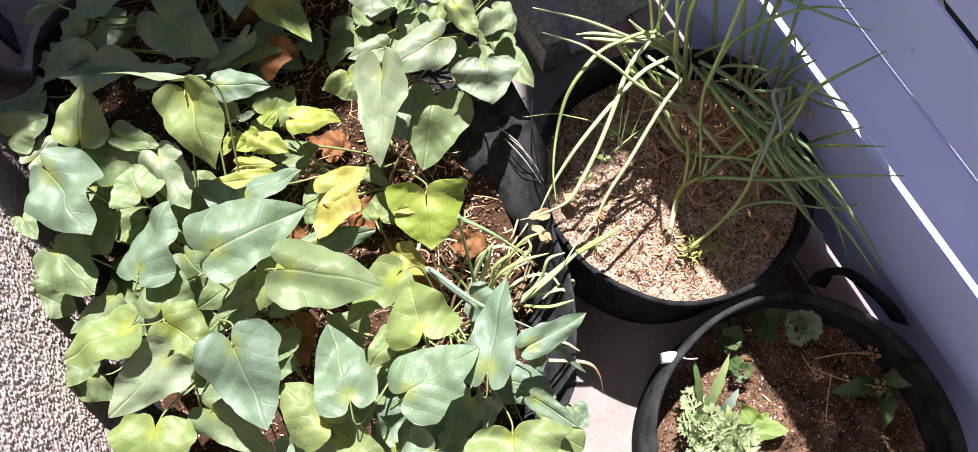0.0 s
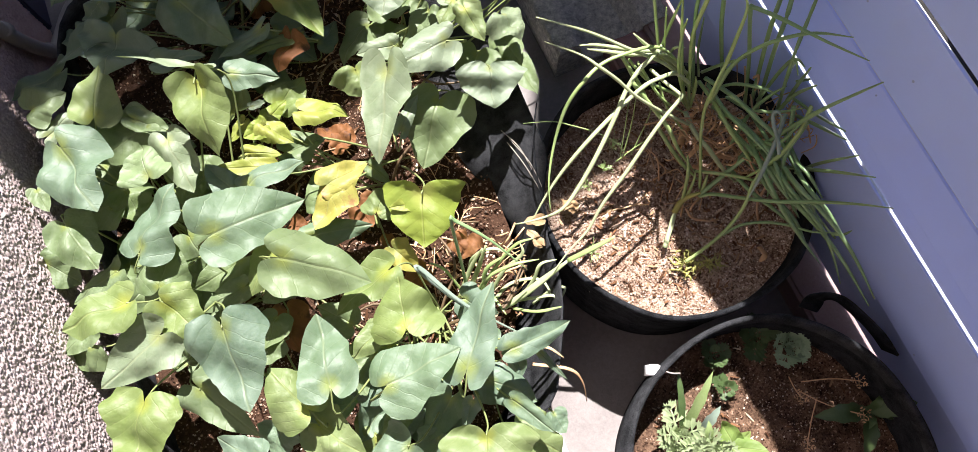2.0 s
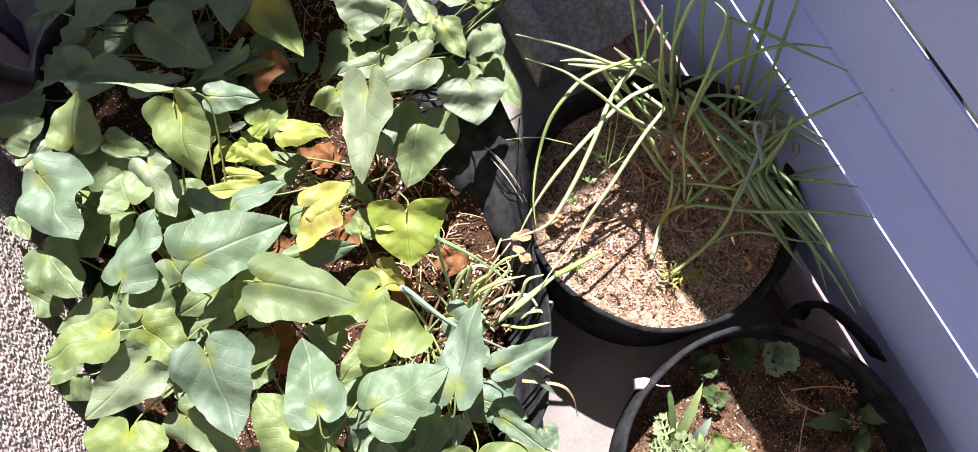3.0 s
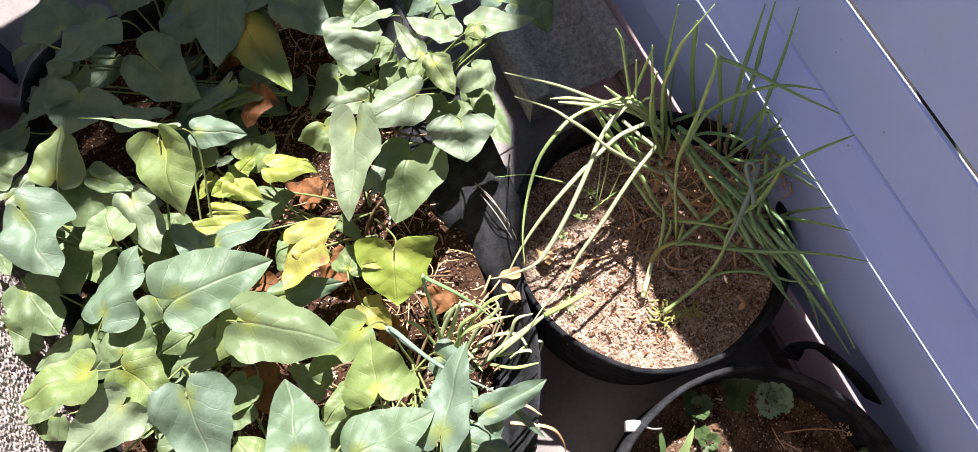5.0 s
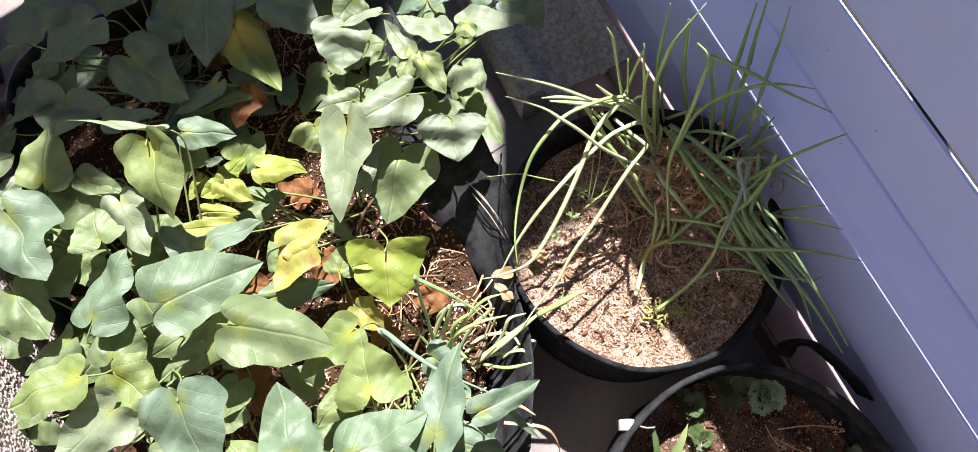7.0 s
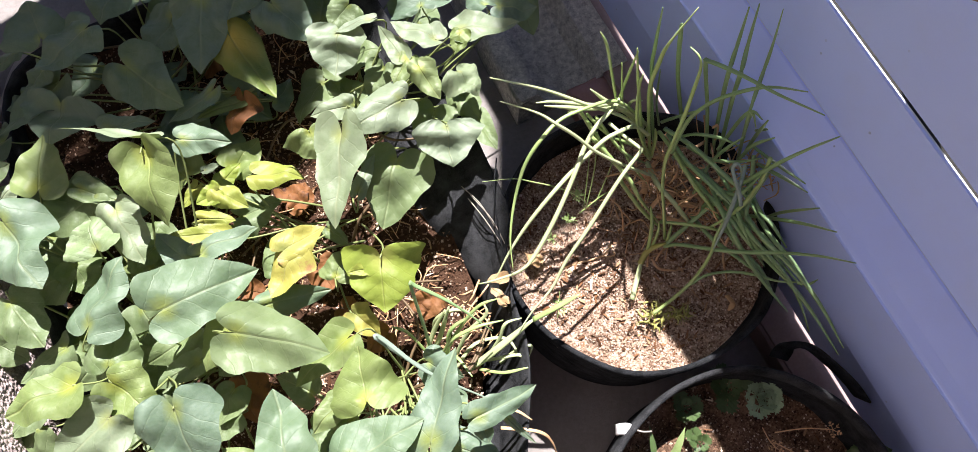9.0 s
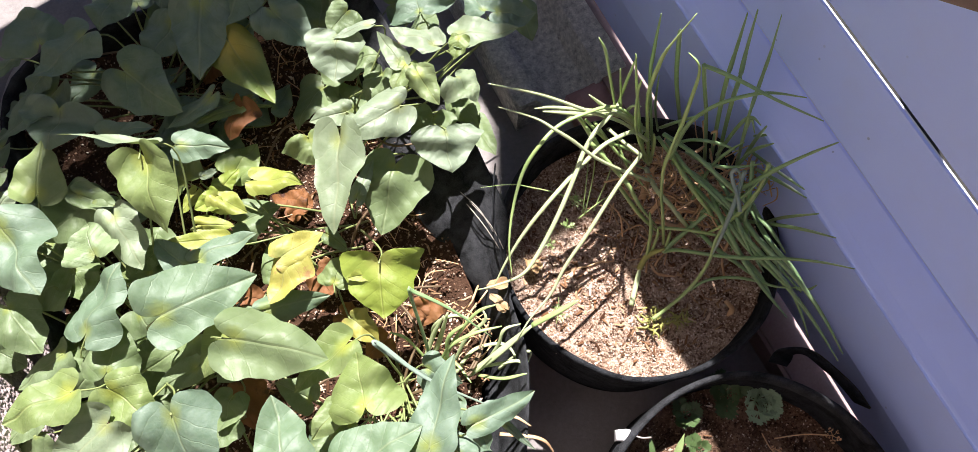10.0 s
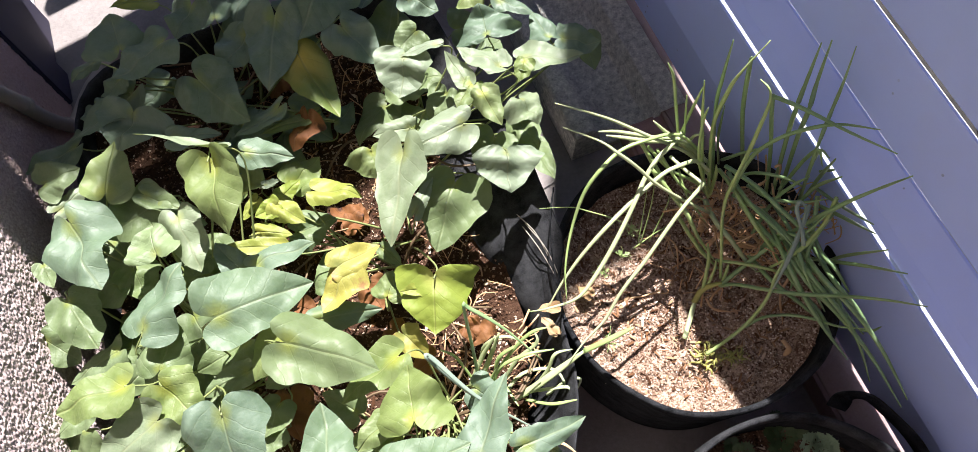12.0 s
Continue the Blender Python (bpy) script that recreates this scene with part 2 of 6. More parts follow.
WOOD = rough_mat("brown_pole", (0.13, 0.08, 0.05), (0.24, 0.16, 0.10), 10, 0.6, 0.3, 0.001, 120)


def grit_mat(name, stops):
    m, n, l, p = mat(name)
    g = n.new("ShaderNodeNewGeometry")
    l.new(ramp(n, l, g.outputs["Random Per Island"], stops), p.inputs["Base Color"])
    p.inputs["Roughness"].default_value, p.inputs["Specular IOR Level"].default_value = 0.9, 0.1
    return m


GRAIN = grit_mat("grit_dark", [(0.0, (0.03, 0.014, 0.009)), (0.55, (0.13, 0.07, 0.043)), (0.85, (0.34, 0.22, 0.15)), (1.0, (0.66, 0.56, 0.46))])
GRAIN_DRY = grit_mat("grit_dry", [(0.0, (0.09, 0.05, 0.03)), (0.3, (0.32, 0.21, 0.145)), (0.8, (0.54, 0.41, 0.31)), (1.0, (0.80, 0.71, 0.61))])


# ---- mesh helpers ----
def mesh_of(name, verts, faces, material, smooth=True):
    me = bpy.data.meshes.new(name)
    me.from_pydata([tuple(v) for v in verts], [], faces)
    me.materials.append(material)
    if smooth:
        me.polygons.foreach_set("use_smooth", [True] * len(me.polygons))
    me.update()
    return me


def part(name, me, parent, label=""):
    ob = new(name, me)
    if parent is not None:
        ob.parent = parent
    return tagged(ob, label)


def thing(name, at, label, category, group="", kind=""):
    ob = new(name)
    ob.location = at
    return tagged(ob, label, category, group, kind)


def bm_mesh(name, bm, material, smooth=False):
    me = bpy.data.meshes.new(name)
    bm.normal_update()
    bm.to_mesh(me)
    bm.free()
    me.materials.append(material)
    if smooth:
        me.polygons.foreach_set("use_smooth", [True] * len(me.polygons))
    return me


def box_mesh(name, lo, hi, material, bevel=0.0):
    bm = bmesh.new()
    bmesh.ops.create_cube(bm, size=1.0)
    for v in bm.verts:
        v.co = Vector([a + (b - a) * (c + 0.5) for a, b, c in zip(lo, hi, v.co)])
    if bevel:
        bmesh.ops.bevel(bm, geom=bm.edges[:], offset=bevel, segments=2, affect="EDGES")
    return bm_mesh(name, bm, material)


def tube(points, radii, sides=7, flat=1.0):
    """Vertices and faces of a tube along points, with closed ends."""
    pts = [Vector(p) for p in points]
    verts, faces = [], []
    ref = Vector((0.31, 0.17, 0.93))
    for i, p in enumerate(pts):
        d = (pts[min(i + 1, len(pts) - 1)] - pts[max(i - 1, 0)]).normalized()
        a = d.cross(ref)
        a = a.normalized() if a.length > 1e-4 else d.orthogonal().normalized()
        b = a.cross(d)
        for k in range(sides):
            w = 2 * math.pi * k / sides
            verts.append(p + (a * math.cos(w) + b * math.sin(w) * flat) * radii[i])
    for i in range(len(pts) - 1):
        for k in range(sides):
            faces.append((i * sides + k, i * sides + (k + 1) % sides, (i + 1) * sides + (k + 1) % sides, (i + 1) * sides + k))
    faces.append(tuple(range(sides))[::-1])
    faces.append(tuple(range((len(pts) - 1) * sides, len(pts) * sides)))
    return verts, faces


def smooth_line(points, steps=8):
    """A Catmull-Rom line through the points."""
    p = [Vector(q) for q in points]
    p = [p[0] * 2 - p[1]] + p + [p[-1] * 2 - p[-2]]
    out = []
    for i in range(1, len(p) - 2):
        for s in range(steps):
            t = s / steps
            out.append(0.5 * (2 * p[i] + (p[i + 1] - p[i - 1]) * t + (2 * p[i - 1] - 5 * p[i] + 4 * p[i + 1] - p[i + 2]) * t * t + (3 * p[i] - p[i - 1] - 3 * p[i + 1] + p[i + 2]) * t ** 3))
    return out + [p[-2]]


# ---- floor, wall, fence ----
FLOOR_Z = 0.085
floor = tagged(new("floor", box_mesh("floor", (-0.75, -1.6, -0.12), (0.70, 3.2, FLOOR_Z), FLOOR)), "grey-pink worn concrete balcony floor", "floor", kind="structure")
ground = tagged(new("ground", mesh_of("ground", [(-400, -400, -3.0), (400, -400, -3.0), (400, 400, -3.0), (-400, 400, -3.0)], [(0, 1, 2, 3)], GROUND)), "dark asphalt ground far below the balcony", "ground", kind="structure")


def stucco_wall():
    """House wall with sprayed rough stucco; fine relief over the stretch beside the planters."""
    ny, nz, y0, y1, z0, z1 = 640, 430, 0.04, 0.968, 0.0, 0.64
    verts, faces = [], []
    for i in range(ny + 1):
        for j in range(nz + 1):
            y, z = y0 + (y1 - y0) * i / ny, z0 + (z1 - z0) * j / nz
            v = Vector((y * 330, z * 330, 0.3))
            h = max(0, noise.noise(v) + 0.10) ** 0.8 * 1.3 + noise.noise(v * 2.3) * 0.22 + noise.noise(v * 0.2) * 0.4
            edge = min(i, j, ny - i, nz - j)
            verts.append((-0.45 + (0.0026 * h if edge else -0.004), y, z))
    for i in range(ny):
        for j in range(nz):
            a = i * (nz + 1) + j
            faces.append((a, a + nz + 1, a + nz + 2, a + 1))
    return mesh_of("stucco_coat", verts, faces, STUCCO)


wall_house = tagged(new("wall_house", box_mesh("wall_house", (-0.65, -1.6, 0.0), (-0.453, 0.968, 2.7), STUCCO)), "pinkish sprayed stucco house wall", "wall", kind="structure")
part("stucco_coat", stucco_wall(), wall_house)
ceiling = tagged(new("ceiling", box_mesh("ceiling", (-0.75, -1.7, 2.50), (0.85, -0.25, 2.62), CURB)), "plain underside of the balcony roof over the house end", "ceiling", kind="structure")
wall_back = tagged(new("wall_back", box_mesh("wall_back", (-0.75, -1.75, 0.0), (0.60, -1.6, 2.5), STUCCO)), "plain stucco wall closing the balcony behind", "wall", kind="structure")
# dark painted frame post that ends the wall, and its deeper return
door_post = thing("door_post", (-0.50, 1.05, 0), "dark purple painted metal door frame post at the end of the wall", "door frame", kind="structure")
part("outer_face", box_mesh("outer_face", (-0.10, -0.080, FLOOR_Z), (0.056, -0.010, 2.4), POST, 0.003), door_post)
part("return_face", box_mesh("return_face", (-0.14, -0.008, FLOOR_Z), (0.040, 0.125, 2.4), POST, 0.003), door_post)
part("sill", box_mesh("sill", (-0.20, 0.128, FLOOR_Z), (0.02, 0.60, FLOOR_Z + 0.012), HEM, 0.003), door_post, "pale metal sill")


def slat(name, y0, y1, x, z0, z1, lean, material, parent, foot=0.012, crease=0.0):
    """A painted sheet slat: inner face, creased lengthwise or flat, returned top and bottom lips."""
    t = 0.003
    lip = 0.0045
    prof = [(0, z0), *([(crease, (z0 + z1) / 2)] if crease else []), (lean, z1), (lean + t, z1 + 0.001), (lean + lip, z1 - 0.004), (lean + lip, z1 - 0.007), (lean + t, z1 - 0.004), *([(crease + t, (z0 + z1) / 2)] if crease else []), (t, z0 + 0.004), (foot, z0 + 0.004), (foot, z0)]
    verts = [(x + a, y, b) for y in (y0, y1) for a, b in prof]
    n = len(prof)
    faces = [(k, (k + 1) % n, n + (k + 1) % n, n + k) for k in range(n)] + [tuple(range(n))[::-1], tuple(range(n, 2 * n))]
    return part(name, mesh_of(name, verts, faces, material, False), parent)


fence = thing("balcony_fence", (0.60, 0.2, 0), "lavender-blue painted metal slat fence along the balcony", "fence", kind="structure")
fence.rotation_euler.z = radians(2.3)
FY0, FY1 = -1.8, 3.0
# each slat: foot, bottom, top, lean (the second one slants in at its foot), crease; then its sunlit top flange: from, to, height
for x, z0, z1, lean, crease, x0, x1, fz in ((0.0, 0.152, 0.377, 0.0, -0.012, 0.010, 0.036, 0.355), (-0.045, 0.463, 0.499, 0.047, 0.0, 0.012, 0.018, 0.485), (0.003, 0.504, 0.592, 0.019, 0.0, 0.030, 0.0397, 0.577),
                                            (0.022, 0.6035, 0.738, 0.004, 0.0, 0.032, 0.040, 0.722), (0.022, 0.7385, 0.850, 0.004, 0.0, 0.032, 0.040, 0.835), (0.022, 0.8505, 0.955, 0.004, 0.0, 0.032, 0.040, 0.940)):
    slat("slat", FY0, FY1, x, z0, z1, lean, SLAT, fence, 0.004 if z0 < 0.2 else 0.002 if z0 > 0.6 else 0.012, crease)
    part("flange", box_mesh("flange", (x0, FY0, fz - 0.004), (x1, FY1, fz), HEM, 0.0008), fence, "bare bright metal flange")
part("ledge", box_mesh("ledge", (0.0401, FY0, 0.562), (0.0525, FY1, 0.574), LEDGE, 0.001), fence, "dark grey ledge behind the slats")
# hidden strip added behind the gap to block sun leaking between the slats
part("sun_block_lip", box_mesh("sun_block_lip", (0.0265, FY0, 0.6045), (0.0300, FY1, 0.6420), SLAT, 0.0006), fence)
part("back_panel", box_mesh("back_panel", (0.005, FY0, 0.395), (0.008, FY1, 0.496), SLAT, 0.0008), fence)
for y in (-1.4, 0.0, 1.4, 2.8):
    part("fence_post", box_mesh("fence_post", (0.053, y - 0.02, 0.14), (0.070, y + 0.02, 0.955), POST, 0.003), fence)
part("handrail", box_mesh("handrail", (-0.012, FY0, 0.957), (0.070, FY1, 1.000), SLAT, 0.006), fence)
curb = tagged(new("curb", box_mesh("curb", (0.0, -1.8, 0.0), (0.12, 3.0, 0.140), CURB, 0.006)), "pinkish worn mortar curb under the fence", "curb", kind="structure")
curb.location, curb.rotation_euler = (0.545, 0.2, 0), (0, 0, radians(2.3))

# unseen boards added at the balcony end; their gaps shape shade on the far planters
screen = thing("shade_screen", (0.1, 1.6, 0), "unseen boards added across the balcony end to cast shade", "screen", kind="structure")
for z0, z1, x0, x1 in ((FLOOR_Z, 0.620, -0.45, 0.75), (0.840, 1.80, -0.45, -0.20), (0.623, 1.80, -0.197, 0.75), (1.855, 1.902, -0.45, 0.05), (1.855, 1.985, 0.053, 1.06), (1.916, 2.12, -0.45, 0.05),
                       (1.988, 1.998, 0.053, 0.13), (2.012, 2.32, 0.053, 0.13), (1.988, 2.023, 0.133, 0.19), (2.036, 2.32, 0.133, 0.19), (1.988, 2.080, 0.193, 0.25), (2.093, 2.32, 0.193, 0.25), (1.988, 2.32, 0.253, 0.455), (1.988, 2.17, 0.458, 0.75), (1.988, 3.08, 0.798, 0.822), (1.988, 2.96, 0.825, 1.06)):
    me = box_mesh("board", (x0, -0.012, z0), (x1, 0.012, z1), SLAT, 0.002)
    ob = part("board", me, screen)
    ob.rotation_euler.z = math.atan(0.25)


# ---- felt bags and soil ----
def squircle(a, b, power, n):
    out = []
    for k in range(n):
        w = 2 * math.pi * k / n
        c, s = math.cos(w), math.sin(w)
        r = (abs(c / a) ** power + abs(s / b) ** power) ** (-1 / power)
        out.append((r * c, r * s))
    return out


def narrowed(x, y):
    """The long planter draws in on its open side towards its near end."""
    return x * (1 - 0.24 * min(1, max(0, (-0.17 - y) / 0.2))) if x > 0 else x


def felt_bag(name, at, a, b, power, height, soil_z, taper, label, wob=0.006, seed=1, flare=None, collar=None, hem_felt=None, wall_felt=None):
    """A sewn felt pot: outer and inner wall, rolled rim with a seam, handles left to the caller; its soil is separate."""
    bag = thing(name, at, label, "grow bag", "felt grow bags")
    n, t = 96, 0.0035
    ring = squircle(a, b, power, n)
    walls = [(FLOOR_Z, 0), (height * 0.42, 0), (height * 0.62, 0), (height * 0.80, 0), (height * 0.86, 0), (height - 0.024, 0), (height - 0.010, 0), (height - 0.010, -t), (height - 0.024, -t), (height * 0.86, -t), (height * 0.80, -t), (height * 0.62, -t), (soil_z - 0.04, -t)]
    hem = [(height - 0.024, 0.0006), (height - 0.022, 0.0022), (height - 0.012, 0.0026), (height - 0.003, 0.0022), (height, 0.0), (height, -t), (height - 0.003, -t - 0.0020), (height - 0.012, -t - 0.0024), (height - 0.022, -t - 0.0020), (height - 0.024, -t - 0.0006)]

    def shell(levels, closed):
        verts, faces = [], []
        for z, off in levels:
            s = taper + (1 - taper) * min(1, z / height)
            for k, (x, y) in enumerate(ring):
                w = 2 * math.pi * k / n
                v = noise.noise(Vector((math.cos(w) * 1.7 + seed, math.sin(w) * 1.7, z * 5))) * wob * (0.4 + z / height)
                r = math.hypot(x, y)
                fold = collar(math.degrees(w)) * (height - z) / 0.024 if collar and not closed and off >= 0 else 0
                q = (r * s + off + v + fold) / r
                zz = z + (noise.noise(Vector((math.cos(w) * 1.3, math.sin(w) * 1.3 + seed, 4))) * 0.010 if z > height * 0.5 else 0)
                out = flare(y * q, z) if flare and x > a * 0.6 else 0
                verts.append(((narrowed(x * q, y * q) if flare else x * q) + out, y * q, zz))
        for i in range(len(levels) - 1):
            for k in range(n):
                faces.append((i * n + k, i * n + (k + 1) % n, (i + 1) * n + (k + 1) % n, (i + 1) * n + k))
        if closed:
            faces.append(tuple(range(n))[::-1])
        return verts, faces

    part("felt_wall", mesh_of("felt_wall", *shell(walls, True), wall_felt or FELT), bag)
    part("rim_hem", mesh_of("rim_hem", *shell(hem, False), hem_felt or FELT), bag, "stitched felt hem")
    return bag


def soil_height(x, y, seed):
    return noise.noise(Vector((x * 9, y * 9, seed))) * 0.011 + noise.noise(Vector((x * 28, y * 28, seed))) * 0.008 + noise.noise(Vector((x * 75, y * 75, seed))) * 0.0045


def soil_bed(name, at, a, b, power, z, label, grains, size, seed, inside=None, earth=None, crumbs=None, slope=0.0, narrow=False):
    """Lumpy earth filling a bag, and loose grit on it."""
    rng = random.Random(seed)
    n, rings = 128, 64
    ring = squircle(a, b, power, n)
    verts, faces = [(0, 0, soil_height(0, 0, seed))], []
    for i in range(1, rings + 1):
        q = i / rings
        for x, y in ring:
            verts.append((narrowed(x * q, y * q) if narrow else x * q, y * q, soil_height(x * q, y * q, seed) + 0.012 * max(0, q - 0.85) / 0.15 - slope * max(0, y * q / b)))
    for k in range(n):
        faces.append((0, 1 + k, 1 + (k + 1) % n))
    for i in range(rings - 1):
        for k in range(n):
            o = 1 + i * n
            faces.append((o + k, o + n + k, o + n + (k + 1) % n, o + (k + 1) % n))
    bed = new(name, mesh_of(name, verts, faces, earth or SOIL))
    bed.location = (at[0], at[1], z)
    tagged(bed, label, "soil")
    gv, gf = [], []
    made = 0
    while made < grains:
        x, y = rng.uniform(-a, a), rng.uniform(-b, b)
        if abs(x / a) ** power + abs(y / b) ** power > 0.995 or (inside and not inside(x + at[0], y + at[1])):
            continue
        made += 1
        s = size * rng.uniform(0.45, 1.35) * (1.6 if rng.random() < 0.06 else 1)
        c = Vector((narrowed(x, y) if narrow else x, y, soil_height(x, y, seed) + s * 0.25 + 0.012 * max(0, (abs(x / a) ** power + abs(y / b) ** power) ** (1 / power) - 0.85) / 0.15 - slope * max(0, y / b)))
        turn = Euler((rng.uniform(0, 6), rng.uniform(0, 6), rng.uniform(0, 6))).to_matrix()
        dims = (s * rng.uniform(0.6, 1.3), s * rng.uniform(0.6, 1.2), s * rng.uniform(0.5, 0.9))
        o = len(gv)
        for ax in range(3):
            for sg in (1, -1):
                d = [0, 0, 0]
                d[ax] = sg * dims[ax]
                gv.append(c + turn @ Vector(d))
        for u in (0, 1):
            for v in (2, 3):
                for w in (4, 5):
                    gf.append((o + u, o + v, o + w) if (u + v + w) % 2 == 0 else (o + v, o + u, o + w))
    tagged(part("grit", mesh_of("grit", gv, gf, crumbs or GRAIN, False), bed), "loose tan grit and bark crumbs", kind="stuff")
    return bed


felt_bag("grow_bag", (-0.10, 0.43, 0), 0.272, 0.43, 6, 0.305, 0.24, 0.97, "long black felt planter full of sweet potato vines on the floor", 0.004, 3,
         lambda y, z: float(np.interp(z, (0.19, 0.243, 0.305), (0.0, float(np.interp(y, (-0.26, -0.19, -0.12, -0.053, 0.035, 0.15), (0.034, 0.012, -0.003, -0.023, -0.042, -0.03))),
                                                               float(np.interp(y, (-0.28, -0.21, -0.155, -0.10, 0.10, 0.2), (0.064, 0.047, 0.050, 0.082, 0.085, 0.040)))))), None, FELT_LIT, FELT_LIT)
soil_bed("soil_bed", (-0.10, 0.43), 0.268, 0.42, 6, 0.235, "dark crumbly potting soil with dry leaf litter in the long planter", 30000, 0.0021, 11, narrow=True)
felt_bag("grow_bag", (0.405, 0.229, 0), 0.193, 0.193, 2, 0.295, 0.23, 0.95, "round black felt grow bag of green onions on the floor", 0.006, 5)
soil_bed("soil_bed", (0.405, 0.229), 0.188, 0.188, 2, 0.222, "dry tan gritty soil in the onion grow bag", 22000, 0.0018, 12, None, SOIL_DRY, GRAIN_DRY, 0.030)
felt_bag("grow_bag", (0.366, -0.174, 0), 0.194, 0.197, 2, 0.300, 0.20, 0.95, "round black felt grow bag of herbs on the floor", 0.006, 8, None, lambda w: 0.024 * math.exp(-((w - 185) / 50) ** 2), FELT_LIT)
soil_bed("soil_bed", (0.366, -0.174), 0.188, 0.191, 2, 0.200, "moist dark brown soil in the herb grow bag", 12000, 0.0015, 13, None, SOIL_MOIST, GRAIN)


# ---- sweet potato vines ----
LOBE_S = [-0.20, -0.185, -0.15, -0.10, -0.05, 0.0, 0.06, 0.13, 0.21, 0.30, 0.39, 0.48, 0.57, 0.66, 0.75, 0.83, 0.90, 0.96, 1.0]
OUT_W = [0.42, 0.60, 0.80, 0.91, 0.97, 0.995, 1.0, 0.985, 0.965, 0.925, 0.865, 0.815, 0.745, 0.645, 0.515, 0.370, 0.225, 0.095, 0.004]
IN_W = [0.36, 0.24, 0.15, 0.08, 0.03, 0.0]
ROWS_S = [-0.20, -0.185, -0.15, -0.10, -0.05, 0.0] + [0.04 * k for k in range(1, 24)] + [0.95, 0.975, 1.0]
leaf_count = [0]


def leaf_blade(length, width, fold, droop, ruffle, seed, material, crumple=1.0):
    """A heart-shaped blade, stalk joint at the origin, tip along +y, folded on the midrib, drooping, puckered between its side veins."""
    rng = random.Random(seed)
    cols = 10
    verts, faces, uvs, grid = [], [], [], {}
    ph = rng.uniform(0, 6)
    lob = rng.uniform(0.92, 1.08)
    skew = rng.uniform(-0.09, 0.09)
    curl = rng.uniform(-0.10, 0.42) * crumple
    shoulder = rng.choice((0.0, 0.04, 0.09, 0.14))
    slim = rng.uniform(-0.05, 0.13)
    twist = rng.uniform(-0.35, 0.35) * crumple
    wander = rng.uniform(0, 9)
    lift = rng.uniform(0.1, 0.35)
    ribs = rng.uniform(4.2, 5.2)
    for side in (-1, 1):
        for i, s in enumerate(ROWS_S):
            inner = IN_W[i] if i < len(IN_W) else 0.0
            outer = float(np.interp(s, LOBE_S, OUT_W)) * (lob if side > 0 else 2 - lob)
            outer *= 1 + 0.02 * math.sin(s * 19 + ph + side) + shoulder * math.exp(-((s - 0.10) / 0.10) ** 2)
            outer *= 1 - slim * math.exp(-((s - 0.70) / 0.20) ** 2)
            outer *= 1 + 0.12 * noise.noise(Vector((s * 3.1, side * 2.0, wander))) + 0.05 * noise.noise(Vector((s * 9.0, side * 2.0, wander)))
            for c in range(cols + 1):
                if side == 1 and c == 0 and i >= 5:
                    grid[side, i, c] = grid[-1, i, c]
                    continue
                u = inner + (max(outer, inner + 0.002) - inner) * c / cols
                x = side * u * width / 2
                bend = droop * max(0, s) ** 1.6
                y = s * length * (1 - 0.22 * abs(bend))
                x += skew * length * (max(0, s) - max(0, s) ** 2)
                z = -bend * length * 0.55
                z += fold * abs(x) * (1 - 0.25 * max(0, s)) - (0.55 * fold + curl) * x * x / (width / 2)
                vein = (s - 0.85 * u * width / length / 2) * ribs
                z += 0.020 * width * (abs(math.sin(math.pi * vein)) - 0.6) * min(1, u * 3.0) * (1 - 0.5 * max(0, s)) * min(1, (1.15 - u) * 4)
                z += 0.012 * width * noise.noise(Vector((x / width * 11, s * 11, seed * 0.71)))
                z += ruffle * width * (u ** 2) * math.sin(s * 9 + ph + side * 1.7) * 0.5
                z += 0.22 * crumple * width * noise.noise(Vector((x / width * 2.4, s * 2.4, seed * 0.37)))
                z += twist * x * max(0, s)
                if s < 0:
                    z += -s * length * lift
                grid[side, i, c] = len(verts)
                verts.append((x, y, z))
                uvs.append((side * u * width / length / 2, s))
        for i in range(len(ROWS_S) - 1):
            for c in range(cols):
                q = [grid[side, i, c], grid[side, i, c + 1], grid[side, i + 1, c + 1], grid[side, i + 1, c]]
                faces.append(q if side > 0 else q[::-1])
    me = mesh_of("leaf", verts, faces, material)
    layer = me.uv_layers.new(name="UVMap")
    for lp in me.loops:
        layer.data[lp.index].uv = uvs[lp.vertex_index]
    return me


def leaf_pose(at, heading, pitch, roll):
    return Matrix.Translation(at) @ Euler((0, 0, radians(heading))).to_matrix().to_4x4() @ Euler((radians(pitch), 0, 0)).to_matrix().to_4x4() @ Euler((0, radians(roll), 0)).to_matrix().to_4x4()


